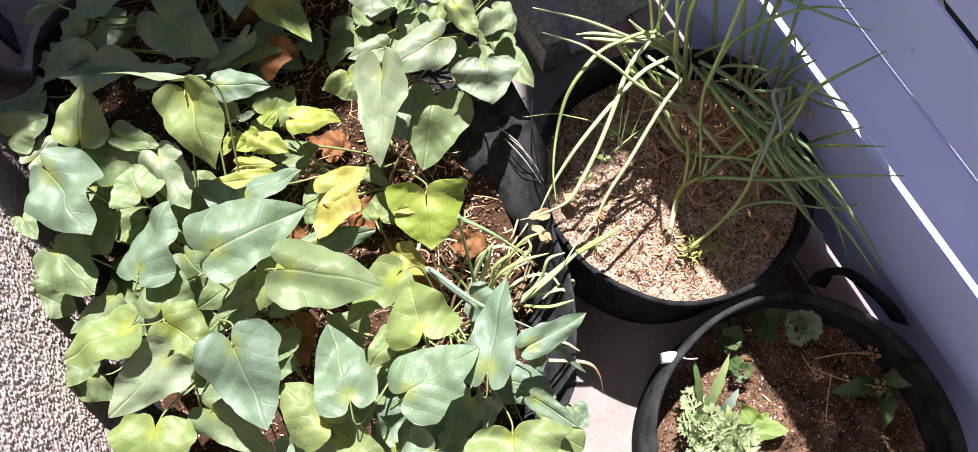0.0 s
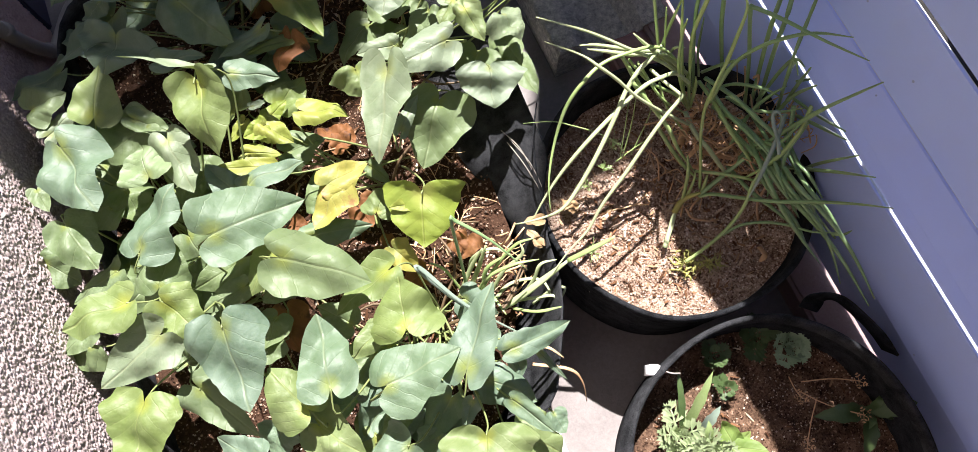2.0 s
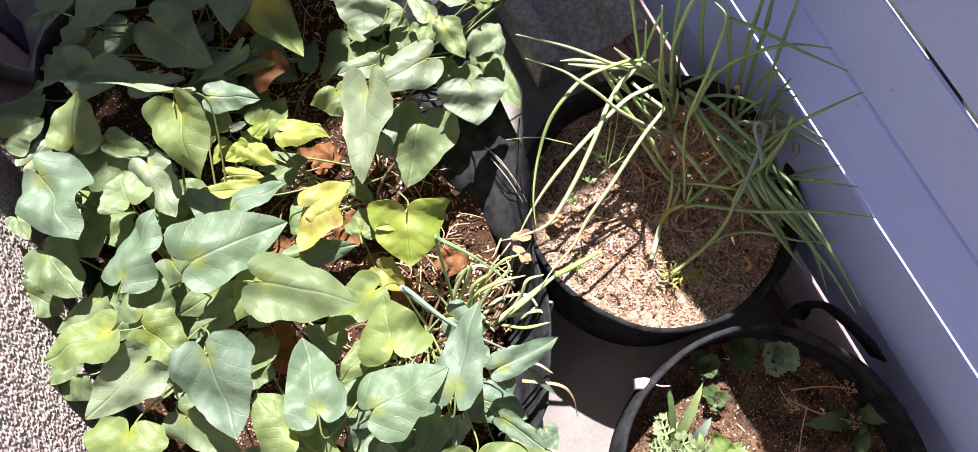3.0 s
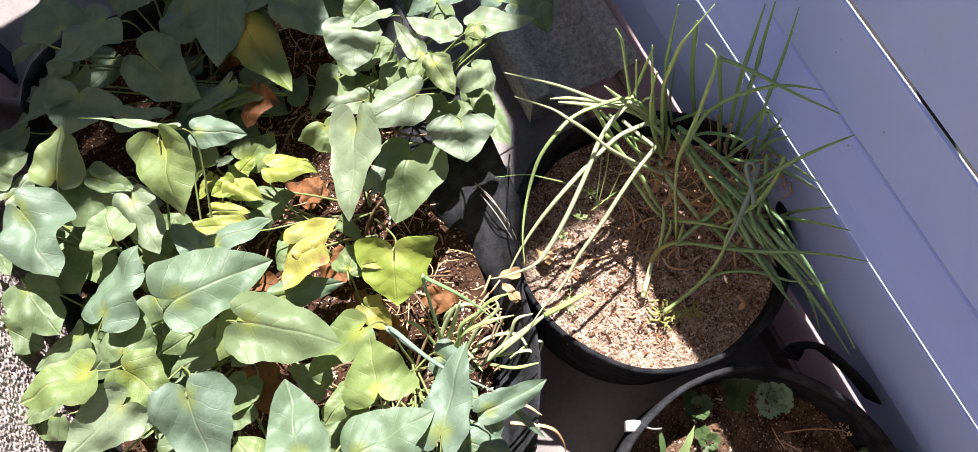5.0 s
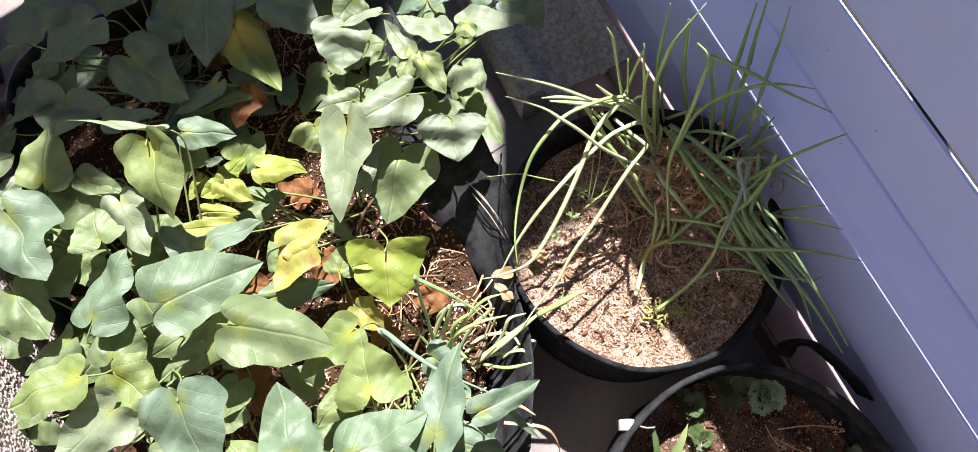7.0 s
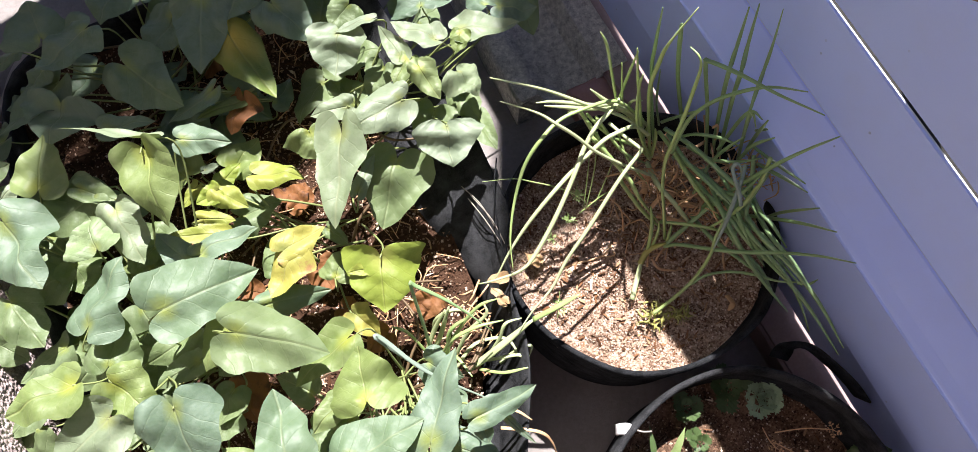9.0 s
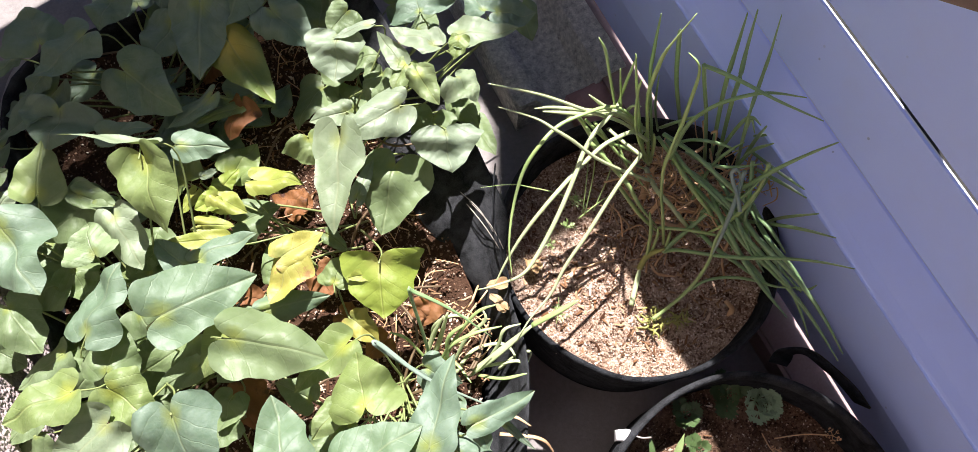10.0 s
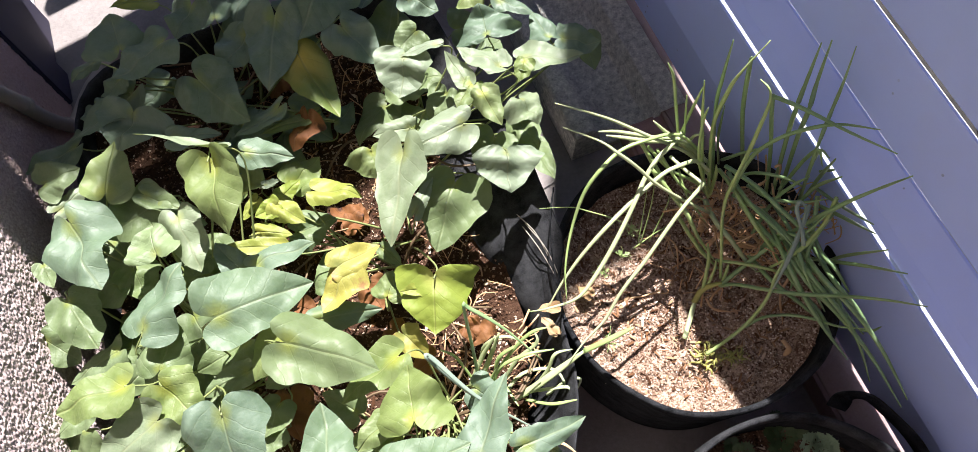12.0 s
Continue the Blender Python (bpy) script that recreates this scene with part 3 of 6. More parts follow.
def potato_leaf(vine, at, heading, pitch, length, width, tone, roll=0, fold=0.2):
    leaf_count[0] += 1
    seed = leaf_count[0]
    rng = random.Random(seed * 7 + 1)
    fold += rng.uniform(-0.05, 0.12)
    droop = rng.uniform(0.05, 0.22)
    me = leaf_blade(length / (1 - 0.2 * droop), width, fold, droop, rng.uniform(0.05, 0.15), seed, LEAF[tone])
    ob = part("leaf", me, vine, {"y": "yellow-green leaf", "yy": "yellowed leaf with brown blotches", "dry": "brown dried leaf", "gs": "green leaf with a scorched edge"}.get(tone, ""))
    ob.matrix_parent_inverse = Matrix.Translation(-vine.location)
    ob.matrix_basis = leaf_pose(at, heading, pitch + math.degrees(math.atan(0.55 * droop)) + rng.uniform(-9, 9), roll + rng.uniform(-17, 17))
    # stalk: leaves the blade backwards and sinks to the crown
    a = Vector(at)
    back = Vector((math.sin(radians(heading)), -math.cos(radians(heading)), 0))
    root = Vector(vine.location) + Vector((rng.uniform(-0.05, 0.05), rng.uniform(-0.06, 0.06), -0.005))
    flat = Vector((root.x - a.x, root.y - a.y, 0))
    if flat.length > 0.16:
        root = a + flat * (0.16 / flat.length)
        root.z = vine.location.z
    mid = a + back * min(0.03, length * 0.35) + Vector((0, 0, -0.03))
    low = mid.lerp(root, 0.55) + Vector((0, 0, 0.012))
    pts = [ob.matrix_basis.inverted() @ p for p in smooth_line([a - Vector((0, 0, 0.0012)), mid, low, root], 5)]
    v, f = tube(pts, [0.0010 + 0.0009 * i / len(pts) for i in range(len(pts))], 6)
    part("leafstalk", mesh_of("leafstalk", v, f, STALK), ob)


def dry_leaf(at, heading, pitch, length, width):
    leaf_count[0] += 1
    ob = new("dry_leaf", leaf_blade(length, width, 0.5, 0.4, 0.25, leaf_count[0], LEAF["dry"]))
    ob.matrix_basis = leaf_pose((at[0], at[1], max(at[2], 0.246)), heading, 0, leaf_count[0] * 37 % 30 - 15)
    tagged(ob, "curled reddish-brown dead leaf lying on the soil", "dead leaf", "dead leaves on the soil")


def vine_plant(x, y, label):
    vine = thing("sweet_potato_plant", (x, y, 0.238), label, "plant", "sweet potato plants")
    rng = random.Random(int(x * 1000) + int(y * 777))
    for k in range(4):
        w = rng.uniform(0, 6.28)
        pts = smooth_line([(0, 0, -0.01), (math.cos(w) * 0.03, math.sin(w) * 0.03, 0.03), (math.cos(w) * 0.09, math.sin(w) * 0.09, 0.045), (math.cos(w + 0.4) * 0.15, math.sin(w + 0.4) * 0.15, 0.03)], 6)
        v, f = tube(pts, [0.0026 - 0.0012 * i / len(pts) for i in range(len(pts))], 7)
        part("vine_stem", mesh_of("vine_stem", v, f, STALK_RED), vine)
    return vine


near_vine = vine_plant(-0.22, 0.36, "bushy sweet potato with large green heart-shaped leaves")
front_vine = vine_plant(0.02, 0.17, "sweet potato with broad green leaves spilling over the planter edge")
shaded_vine = vine_plant(-0.14, 0.72, "dark green sweet potato in the shade by the wall")
far_vine = vine_plant(0.10, 0.58, "upright sweet potato with pale sunlit leaves")
yellow_vine = vine_plant(0.03, 0.40, "small sweet potato with yellowing leaves")
potato_leaf(near_vine, (-0.379, 0.623, 0.385), -83, -5, 0.050, 0.052, "g", 25, 0.50)
potato_leaf(near_vine, (-0.298, 0.571, 0.400), -20, 4, 0.075, 0.063, "gy", 0, 0.20)
potato_leaf(near_vine, (-0.247, 0.548, 0.375), 107, -11, 0.081, 0.077, "g", 0, 0.10)
potato_leaf(near_vine, (-0.255, 0.558, 0.385), -130, -4, 0.053, 0.035, "g", 0, 0.25)
potato_leaf(near_vine, (-0.342, 0.536, 0.415), -168, -5, 0.105, 0.093, "gb", 0, 0.10)
potato_leaf(near_vine, (-0.372, 0.586, 0.370), -65, 5, 0.051, 0.029, "gp", 0, 0.30)
potato_leaf(near_vine, (-0.256, 0.471, 0.385), 1, 6, 0.048, 0.070, "gs", -8, 0.15)
potato_leaf(near_vine, (-0.218, 0.506, 0.395), -175, -12, 0.078, 0.058, "gp", 0, 0.20)
potato_leaf(near_vine, (-0.281, 0.371, 0.410), -44, -3, 0.089, 0.082, "gb", 0, 0.20)
potato_leaf(near_vine, (-0.328, 0.475, 0.330), 88, -7, 0.071, 0.066, "g", 0, 0.20)
potato_leaf(near_vine, (-0.384, 0.460, 0.360), -161, -7, 0.078, 0.068, "g", 0, -0.10)
potato_leaf(near_vine, (-0.427, 0.542, 0.320), -165, -6, 0.039, 0.031, "g", 0, 0.20)
potato_leaf(near_vine, (-0.281, 0.323, 0.385), -29, 0, 0.063, 0.069, "g", 0, 0.20)
potato_leaf(near_vine, (-0.349, 0.385, 0.330), 101, -10, 0.076, 0.052, "g", 0, 0.20)
potato_leaf(near_vine, (-0.308, 0.304, 0.430), 91, -10, 0.080, 0.065, "gy", 0, 0.20)
potato_leaf(near_vine, (-0.267, 0.288, 0.425), -150, -10, 0.065, 0.062, "gy", 0, 0.20)
potato_leaf(near_vine, (-0.409, 0.329, 0.310), 110, -16, 0.050, 0.043, "g", 0, 0.10)
potato_leaf(near_vine, (-0.285, 0.254, 0.420), 109, -8, 0.095, 0.067, "gp", 0, 0.22)
potato_leaf(near_vine, (-0.325, 0.188, 0.410), 149, -10, 0.078, 0.101, "gy", 0, 0.15)
potato_leaf(near_vine, (-0.205, 0.228, 0.450), 177, -10, 0.103, 0.093, "gb", 0, 0.12)
potato_leaf(near_vine, (-0.277, 0.189, 0.360), -150, -6, 0.094, 0.054, "g", 0, 0.30)
potato_leaf(near_vine, (-0.149, 0.110, 0.410), 24, -4, 0.068, 0.072, "gy", 0, 0.20)
potato_leaf(near_vine, (-0.125, 0.301, 0.415), 125, -10, 0.063, 0.050, "gy", 8, 0.20)
potato_leaf(front_vine, (-0.117, 0.280, 0.450), -124, -9, 0.109, 0.080, "g", -10, 0.30)
potato_leaf(front_vine, (-0.011, 0.237, 0.380), 104, -6, 0.086, 0.059, "gy", 0, 0.15)
potato_leaf(near_vine, (-0.185, 0.334, 0.345), 101, -5, 0.074, 0.053, "g", 0, 0.20)
potato_leaf(near_vine, (-0.189, 0.291, 0.360), 97, -8, 0.064, 0.035, "g", 0, 0.30)
potato_leaf(near_vine, (-0.125, 0.282, 0.360), 105, -14, 0.058, 0.045, "g", 0, 0.20)
potato_leaf(front_vine, (-0.113, 0.122, 0.435), -6, -3, 0.089, 0.070, "gb", 0, 0.15)
potato_leaf(near_vine, (-0.168, 0.247, 0.330), 139, -11, 0.046, 0.048, "g", 0, 0.20)
potato_leaf(near_vine, (-0.305, 0.485, 0.340), -172, -5, 0.050, 0.060, "g", 0, 0.20)
potato_leaf(near_vine, (-0.202, 0.464, 0.340), 123, -7, 0.035, 0.034, "g", 0, 0.20)
potato_leaf(near_vine, (-0.253, 0.541, 0.330), -149, 0, 0.057, 0.052, "g", 0, 0.20)
potato_leaf(near_vine, (-0.367, 0.551, 0.330), 11, 0, 0.057, 0.053, "g", 0, 0.20)
potato_leaf(front_vine, (-0.097, 0.129, 0.330), -144, 0, 0.047, 0.047, "gb", 0, 0.20)
potato_leaf(front_vine, (-0.014, 0.101, 0.330), -177, -7, 0.035, 0.039, "gb", 0, 0.20)
potato_leaf(front_vine, (-0.083, 0.056, 0.330), -81, 0, 0.055, 0.046, "gb", 0, 0.20)
potato_leaf(near_vine, (-0.197, 0.106, 0.360), 139, -8, 0.035, 0.053, "gb", 0, 0.20)
potato_leaf(near_vine, (-0.146, 0.522, 0.475), 176, -22, 0.094, 0.082, "gy", 14, 0.35)
potato_leaf(near_vine, (-0.136, 0.543, 0.470), 61, -3, 0.100, 0.026, "gp", 40, 0.50)
potato_leaf(near_vine, (-0.111, 0.562, 0.400), -118, -2, 0.064, 0.042, "gb", 10, 0.10)
potato_leaf(near_vine, (-0.185, 0.342, 0.440), -88, -1, 0.113, 0.091, "gb", 0, 0.18)
potato_leaf(near_vine, (-0.141, 0.415, 0.375), -86, 4, 0.078, 0.045, "gb", -15, 0.35)
potato_leaf(yellow_vine, (-0.115, 0.441, 0.350), 73, 0, 0.074, 0.028, "y", 0, 0.30)
potato_leaf(near_vine, (-0.161, 0.415, 0.370), 25, 0, 0.061, 0.042, "gb", 0, 0.20)
potato_leaf(yellow_vine, (-0.101, 0.501, 0.350), -141, -2, 0.048, 0.038, "y", 0, 0.20)
potato_leaf(yellow_vine, (-0.101, 0.501, 0.350), 97, -9, 0.034, 0.031, "yg", 0, 0.30)
potato_leaf(yellow_vine, (-0.128, 0.528, 0.330), 120, -6, 0.036, 0.023, "y", 0, 0.30)
potato_leaf(yellow_vine, (-0.135, 0.476, 0.340), -118, -2, 0.049, 0.026, "y", 0, 0.20)
potato_leaf(yellow_vine, (-0.096, 0.520, 0.330), -63, 3, 0.037, 0.026, "yg", 0, 0.30)
potato_leaf(yellow_vine, (-0.043, 0.497, 0.360), -116, 0, 0.062, 0.046, "y", 0, 0.30)
potato_leaf(yellow_vine, (-0.113, 0.552, 0.320), -88, 0, 0.025, 0.016, "gp", 0, 0.20)
potato_leaf(yellow_vine, (-0.045, 0.377, 0.375), -80, 5, 0.059, 0.048, "yy", 0, 0.30)
potato_leaf(yellow_vine, (-0.035, 0.369, 0.370), 133, -6, 0.062, 0.056, "yy", 0, 0.10)
potato_leaf(yellow_vine, (-0.090, 0.330, 0.340), -101, -1, 0.082, 0.040, "gb", 0, 0.20)
potato_leaf(yellow_vine, (0.002, 0.327, 0.345), -37, 0, 0.035, 0.048, "gy", 0, 0.20)
potato_leaf(yellow_vine, (0.014, 0.402, 0.320), -153, -6, 0.036, 0.023, "g", 0, 0.20)
potato_leaf(yellow_vine, (0.064, 0.311, 0.400), 160, -36, 0.071, 0.104, "yg", 0, -0.50)
potato_leaf(yellow_vine, (0.048, 0.310, 0.375), 78, -4, 0.030, 0.019, "y", 0, 0.30)
potato_leaf(front_vine, (-0.010, 0.152, 0.425), -10, -6, 0.066, 0.085, "gy", 0, 0.20)
potato_leaf(front_vine, (-0.050, 0.097, 0.430), -82, -1, 0.091, 0.080, "gb", 0, 0.12)
potato_leaf(front_vine, (0.039, 0.083, 0.425), -35, -6, 0.107, 0.060, "gb", 0, 0.22)
potato_leaf(front_vine, (0.097, 0.088, 0.400), -87, -3, 0.079, 0.036, "gb", 15, 0.40)
potato_leaf(front_vine, (0.098, 0.086, 0.390), -180, -23, 0.033, 0.029, "gb", 0, 0.20)
potato_leaf(front_vine, (0.032, 0.006, 0.420), 162, -16, 0.065, 0.103, "gy", 0, 0.12)
potato_leaf(front_vine, (-0.057, 0.029, 0.400), 104, -12, 0.060, 0.069, "gb", 0, 0.15)
potato_leaf(front_vine, (-0.148, 0.091, 0.385), -143, -7, 0.070, 0.058, "gy", 0, 0.20)
potato_leaf(front_vine, (0.007, 0.065, 0.345), 128, -7, 0.061, 0.050, "gb", 0, 0.20)
potato_leaf(front_vine, (0.030, 0.052, 0.350), 140, -13, 0.039, 0.023, "gb", 0, 0.20)
potato_leaf(front_vine, (0.079, 0.032, 0.350), -150, -9, 0.061, 0.028, "gb", 15, 0.30)
potato_leaf(front_vine, (0.058, 0.072, 0.320), -135, -3, 0.069, 0.057, "gb", 0, 0.15)
potato_leaf(front_vine, (-0.042, 0.169, 0.390), 114, -11, 0.048, 0.037, "gy", 10, 0.40)
potato_leaf(front_vine, (-0.038, 0.150, 0.375), 102, -9, 0.033, 0.025, "gy", 0, 0.50)
potato_leaf(front_vine, (-0.025, 0.029, 0.340), 134, -12, 0.044, 0.048, "gb", 0, 0.20)
potato_leaf(near_vine, (-0.230, 0.082, 0.380), 42, -4, 0.057, 0.046, "gb", 0, 0.15)
potato_leaf(front_vine, (-0.098, 0.148, 0.340), -169, -6, 0.041, 0.050, "g", 0, 0.20)
potato_leaf(front_vine, (-0.154, 0.112, 0.350), -99, -2, 0.054, 0.058, "gb", 0, 0.20)
potato_leaf(front_vine, (-0.064, 0.055, 0.350), 16, 0, 0.025, 0.045, "g", 0, 0.20)
potato_leaf(yellow_vine, (0.005, 0.276, 0.330), -155, -5, 0.045, 0.039, "yy", 0, 0.40)
potato_leaf(front_vine, (0.129, 0.077, 0.360), -152, -27, 0.058, 0.011, "gb", 0, 0.30)
potato_leaf(front_vine, (0.121, 0.001, 0.300), -170, -10, 0.028, 0.032, "gb", 0, 0.30)
potato_leaf(near_vine, (-0.277, 0.238, 0.330), 42, 0, 0.028, 0.036, "g", 0, 0.20)
potato_leaf(near_vine, (-0.181, 0.219, 0.320), 126, -6, 0.037, 0.049, "g", 0, 0.20)
potato_leaf(far_vine, (0.080, 0.470, 0.432), 151, -13, 0.119, 0.068, "gp", 0, 0.25)
potato_leaf(far_vine, (0.071, 0.415, 0.370), -45, 4, 0.057, 0.022, "gp", 30, 0.30)
potato_leaf(far_vine, (0.134, 0.439, 0.365), 143, -24, 0.096, 0.096, "g", 0, 0.12)
potato_leaf(far_vine, (0.208, 0.439, 0.405), 167, -16, 0.054, 0.088, "gp", 0, -0.25)
potato_leaf(far_vine, (0.208, 0.489, 0.360), 144, -9, 0.059, 0.064, "g", 0, 0.20)
potato_leaf(far_vine, (0.259, 0.465, 0.340), -175, 10, 0.064, 0.040, "g", 0, 0.20)
potato_leaf(shaded_vine, (-0.231, 0.756, 0.430), 1, 4, 0.058, 0.085, "gb", 0, 0.12)
potato_leaf(shaded_vine, (-0.169, 0.730, 0.445), 113, -7, 0.079, 0.074, "gb", -8, 0.25)
potato_leaf(shaded_vine, (-0.246, 0.729, 0.410), 120, -8, 0.035, 0.039, "gb", 0, 0.30)
potato_leaf(shaded_vine, (-0.241, 0.711, 0.400), 115, -11, 0.099, 0.069, "gb", 0, 0.15)
potato_leaf(shaded_vine, (-0.239, 0.672, 0.410), 147, -11, 0.057, 0.099, "gb", 0, 0.15)
potato_leaf(shaded_vine, (-0.148, 0.696, 0.400), -149, -8, 0.091, 0.086, "gb", 0, 0.15)
potato_leaf(shaded_vine, (-0.197, 0.620, 0.395), -102, -2, 0.061, 0.039, "gb", 0, 0.15)
potato_leaf(shaded_vine, (-0.129, 0.815, 0.410), 142, -9, 0.055, 0.065, "gb", 0, 0.15)
potato_leaf(shaded_vine, (-0.069, 0.750, 0.390), 132, -10, 0.065, 0.067, "gb", 0, 0.15)
potato_leaf(shaded_vine, (-0.059, 0.629, 0.375), 100, -4, 0.073, 0.040, "gb", 0, 0.10)
potato_leaf(shaded_vine, (-0.022, 0.742, 0.420), 158, -15, 0.106, 0.077, "gb", 0, 0.20)
potato_leaf(shaded_vine, (0.064, 0.779, 0.420), 139, -9, 0.101, 0.088, "gb", 0, 0.15)
potato_leaf(shaded_vine, (0.062, 0.709, 0.400), -155, -9, 0.074, 0.072, "gb", 0, 0.15)
potato_leaf(shaded_vine, (-0.008, 0.688, 0.390), -166, -12, 0.108, 0.067, "gy2", 0, 0.20)
potato_leaf(shaded_vine, (-0.020, 0.613, 0.355), 92, -4, 0.074, 0.027, "gy", 0, 0.20)
potato_leaf(shaded_vine, (-0.024, 0.612, 0.360), 134, -12, 0.054, 0.044, "dry", 0, 0.35)
potato_leaf(shaded_vine, (-0.137, 0.690, 0.370), -150, -8, 0.062, 0.055, "gb", 0, 0.20)
potato_leaf(shaded_vine, (-0.349, 0.695, 0.340), 94, -6, 0.081, 0.058, "gb", 0, 0.20)
potato_leaf(shaded_vine, (-0.278, 0.777, 0.400), 112, -12, 0.043, 0.028, "gb", 0, 0.20)
potato_leaf(shaded_vine, (-0.197, 0.896, 0.350), 80, 0, 0.061, 0.032, "yg", 0, 0.20)
potato_leaf(shaded_vine, (-0.110, 0.822, 0.360), 1, 0, 0.062, 0.055, "gb", 0, 0.20)
potato_leaf(shaded_vine, (-0.046, 0.871, 0.360), 149, -7, 0.075, 0.067, "gb", 0, 0.20)
potato_leaf(shaded_vine, (0.135, 0.812, 0.360), 144, -8, 0.065, 0.085, "gb", 0, 0.20)
potato_leaf(far_vine, (0.127, 0.611, 0.430), 151, -26, 0.058, 0.079, "gp", 0, -0.15)
potato_leaf(far_vine, (0.172, 0.607, 0.435), 82, 0, 0.051, 0.021, "gp", 35, 0.30)
potato_leaf(far_vine, (0.239, 0.543, 0.440), 46, 2, 0.064, 0.043, "gp", 0, 0.12)
potato_leaf(far_vine, (0.189, 0.542, 0.430), 12, 2, 0.053, 0.029, "gp", 0, 0.20)
potato_leaf(far_vine, (0.280, 0.558, 0.410), -109, -4, 0.080, 0.049, "gp", 0, 0.15)
potato_leaf(far_vine, (0.276, 0.550, 0.420), 144, -18, 0.029, 0.030, "gy", 0, 0.20)
potato_leaf(far_vine, (0.196, 0.536, 0.430), 133, -12, 0.042, 0.033, "gy", 0, 0.20)
potato_leaf(far_vine, (0.204, 0.516, 0.435), -170, -13, 0.049, 0.036, "gy", 0, 0.20)
potato_leaf(far_vine, (0.250, 0.499, 0.415), -154, -22, 0.040, 0.065, "gp", 0, 0.15)
potato_leaf(far_vine, (0.166, 0.487, 0.425), 101, -4, 0.082, 0.063, "gp", 0, 0.15)
potato_leaf(far_vine, (0.101, 0.521, 0.400), 84, -5, 0.050, 0.036, "gp", 0, 0.10)
potato_leaf(far_vine, (0.043, 0.502, 0.410), -178, -23, 0.040, 0.068, "gy", 0, -0.15)
potato_leaf(far_vine, (0.157, 0.669, 0.390), 115, -6, 0.040, 0.051, "g", 0, 0.20)
potato_leaf(far_vine, (0.246, 0.612, 0.410), -5, 2, 0.047, 0.084, "gb", 0, 0.15)
potato_leaf(far_vine, (0.347, 0.584, 0.390), -117, -10, 0.054, 0.053, "gb", 0, 0.20)
potato_leaf(far_vine, (0.165, 0.733, 0.390), -132, -10, 0.050, 0.056, "gb", 0, 0.20)
potato_leaf(far_vine, (0.261, 0.708, 0.380), 102, -7, 0.035, 0.038, "gy", 0, 0.20)
potato_leaf(far_vine, (0.289, 0.685, 0.380), -126, -4, 0.055, 0.031, "gb", 0, 0.20)
potato_leaf(far_vine, (0.168, 0.570, 0.370), 126, -9, 0.045, 0.054, "g", 0, 0.20)
potato_leaf(far_vine, (0.254, 0.513, 0.340), -175, 11, 0.060, 0.050, "g", 0, 0.20)
potato_leaf(far_vine, (0.339, 0.612, 0.360), 8, -5, 0.055, 0.045, "gb", 0, 0.20)
potato_leaf(far_vine, (0.400, 0.611, 0.330), 174, -10, 0.051, 0.043, "g", 0, 0.20)
# low leaves under the canopy
potato_leaf(near_vine, (-0.221, 0.448, 0.320), -26, 0, 0.056, 0.071, "g", 0, 0.15)
potato_leaf(near_vine, (-0.414, 0.310, 0.300), 91, -20, 0.054, 0.070, "g", 0, 0.20)
potato_leaf(near_vine, (-0.250, 0.402, 0.310), -159, 0, 0.078, 0.068, "g", 0, 0.20)
potato_leaf(near_vine, (-0.336, 0.555, 0.300), -150, -13, 0.070, 0.074, "g", 0, 0.20)
potato_leaf(near_vine, (-0.448, 0.445, 0.300), -142, -17, 0.055, 0.063, "g", 0, 0.20)
potato_leaf(near_vine, (-0.335, 0.643, 0.300), 178, -12, 0.076, 0.066, "g", 0, 0.20)
potato_leaf(front_vine, (-0.029, 0.026, 0.310), -43, -0, 0.060, 0.074, "gb", 0, 0.25)
potato_leaf(front_vine, (-0.082, 0.147, 0.310), -53, -0, 0.051, 0.053, "gb", 20, 0.40)
potato_leaf(front_vine, (-0.076, 0.179, 0.315), -152, 0, 0.042, 0.044, "gy", 0, 0.40)
potato_leaf(front_vine, (-0.031, 0.088, 0.300), -174, -19, 0.050, 0.062, "gb", 0, 0.20)
potato_leaf(front_vine, (-0.099, 0.054, 0.300), 22, -12, 0.049, 0.053, "gy", 0, 0.30)
potato_leaf(front_vine, (0.073, -0.005, 0.315), -135, -28, 0.068, 0.073, "gy", -8, 0.20)
potato_leaf(near_vine, (-0.329, 0.366, 0.274), 24, -7, 0.063, 0.053, "g", -8, 0.23)
potato_leaf(near_vine, (-0.308, 0.245, 0.277), 334, 2, 0.063, 0.055, "g", -9, 0.18)
potato_leaf(near_vine, (-0.140, 0.559, 0.313), 31, -3, 0.075, 0.067, "gy", -8, 0.16)
potato_leaf(near_vine, (-0.077, 0.544, 0.317), 303, -15, 0.056, 0.055, "gy", 11, 0.31)
potato_leaf(near_vine, (-0.236, 0.452, 0.289), 58, -9, 0.072, 0.063, "g", -13, 0.22)
potato_leaf(near_vine, (-0.204, 0.472, 0.304), 52, -2, 0.077, 0.080, "g", 4, 0.21)
potato_leaf(near_vine, (-0.229, 0.447, 0.300), 72, -9, 0.060, 0.051, "gy", -8, 0.29)
potato_leaf(near_vine, (-0.289, 0.339, 0.275), 165, -14, 0.075, 0.067, "g", 7, 0.34)
potato_leaf(near_vine, (-0.273, 0.606, 0.308), 148, 4, 0.050, 0.046, "g", -6, 0.15)
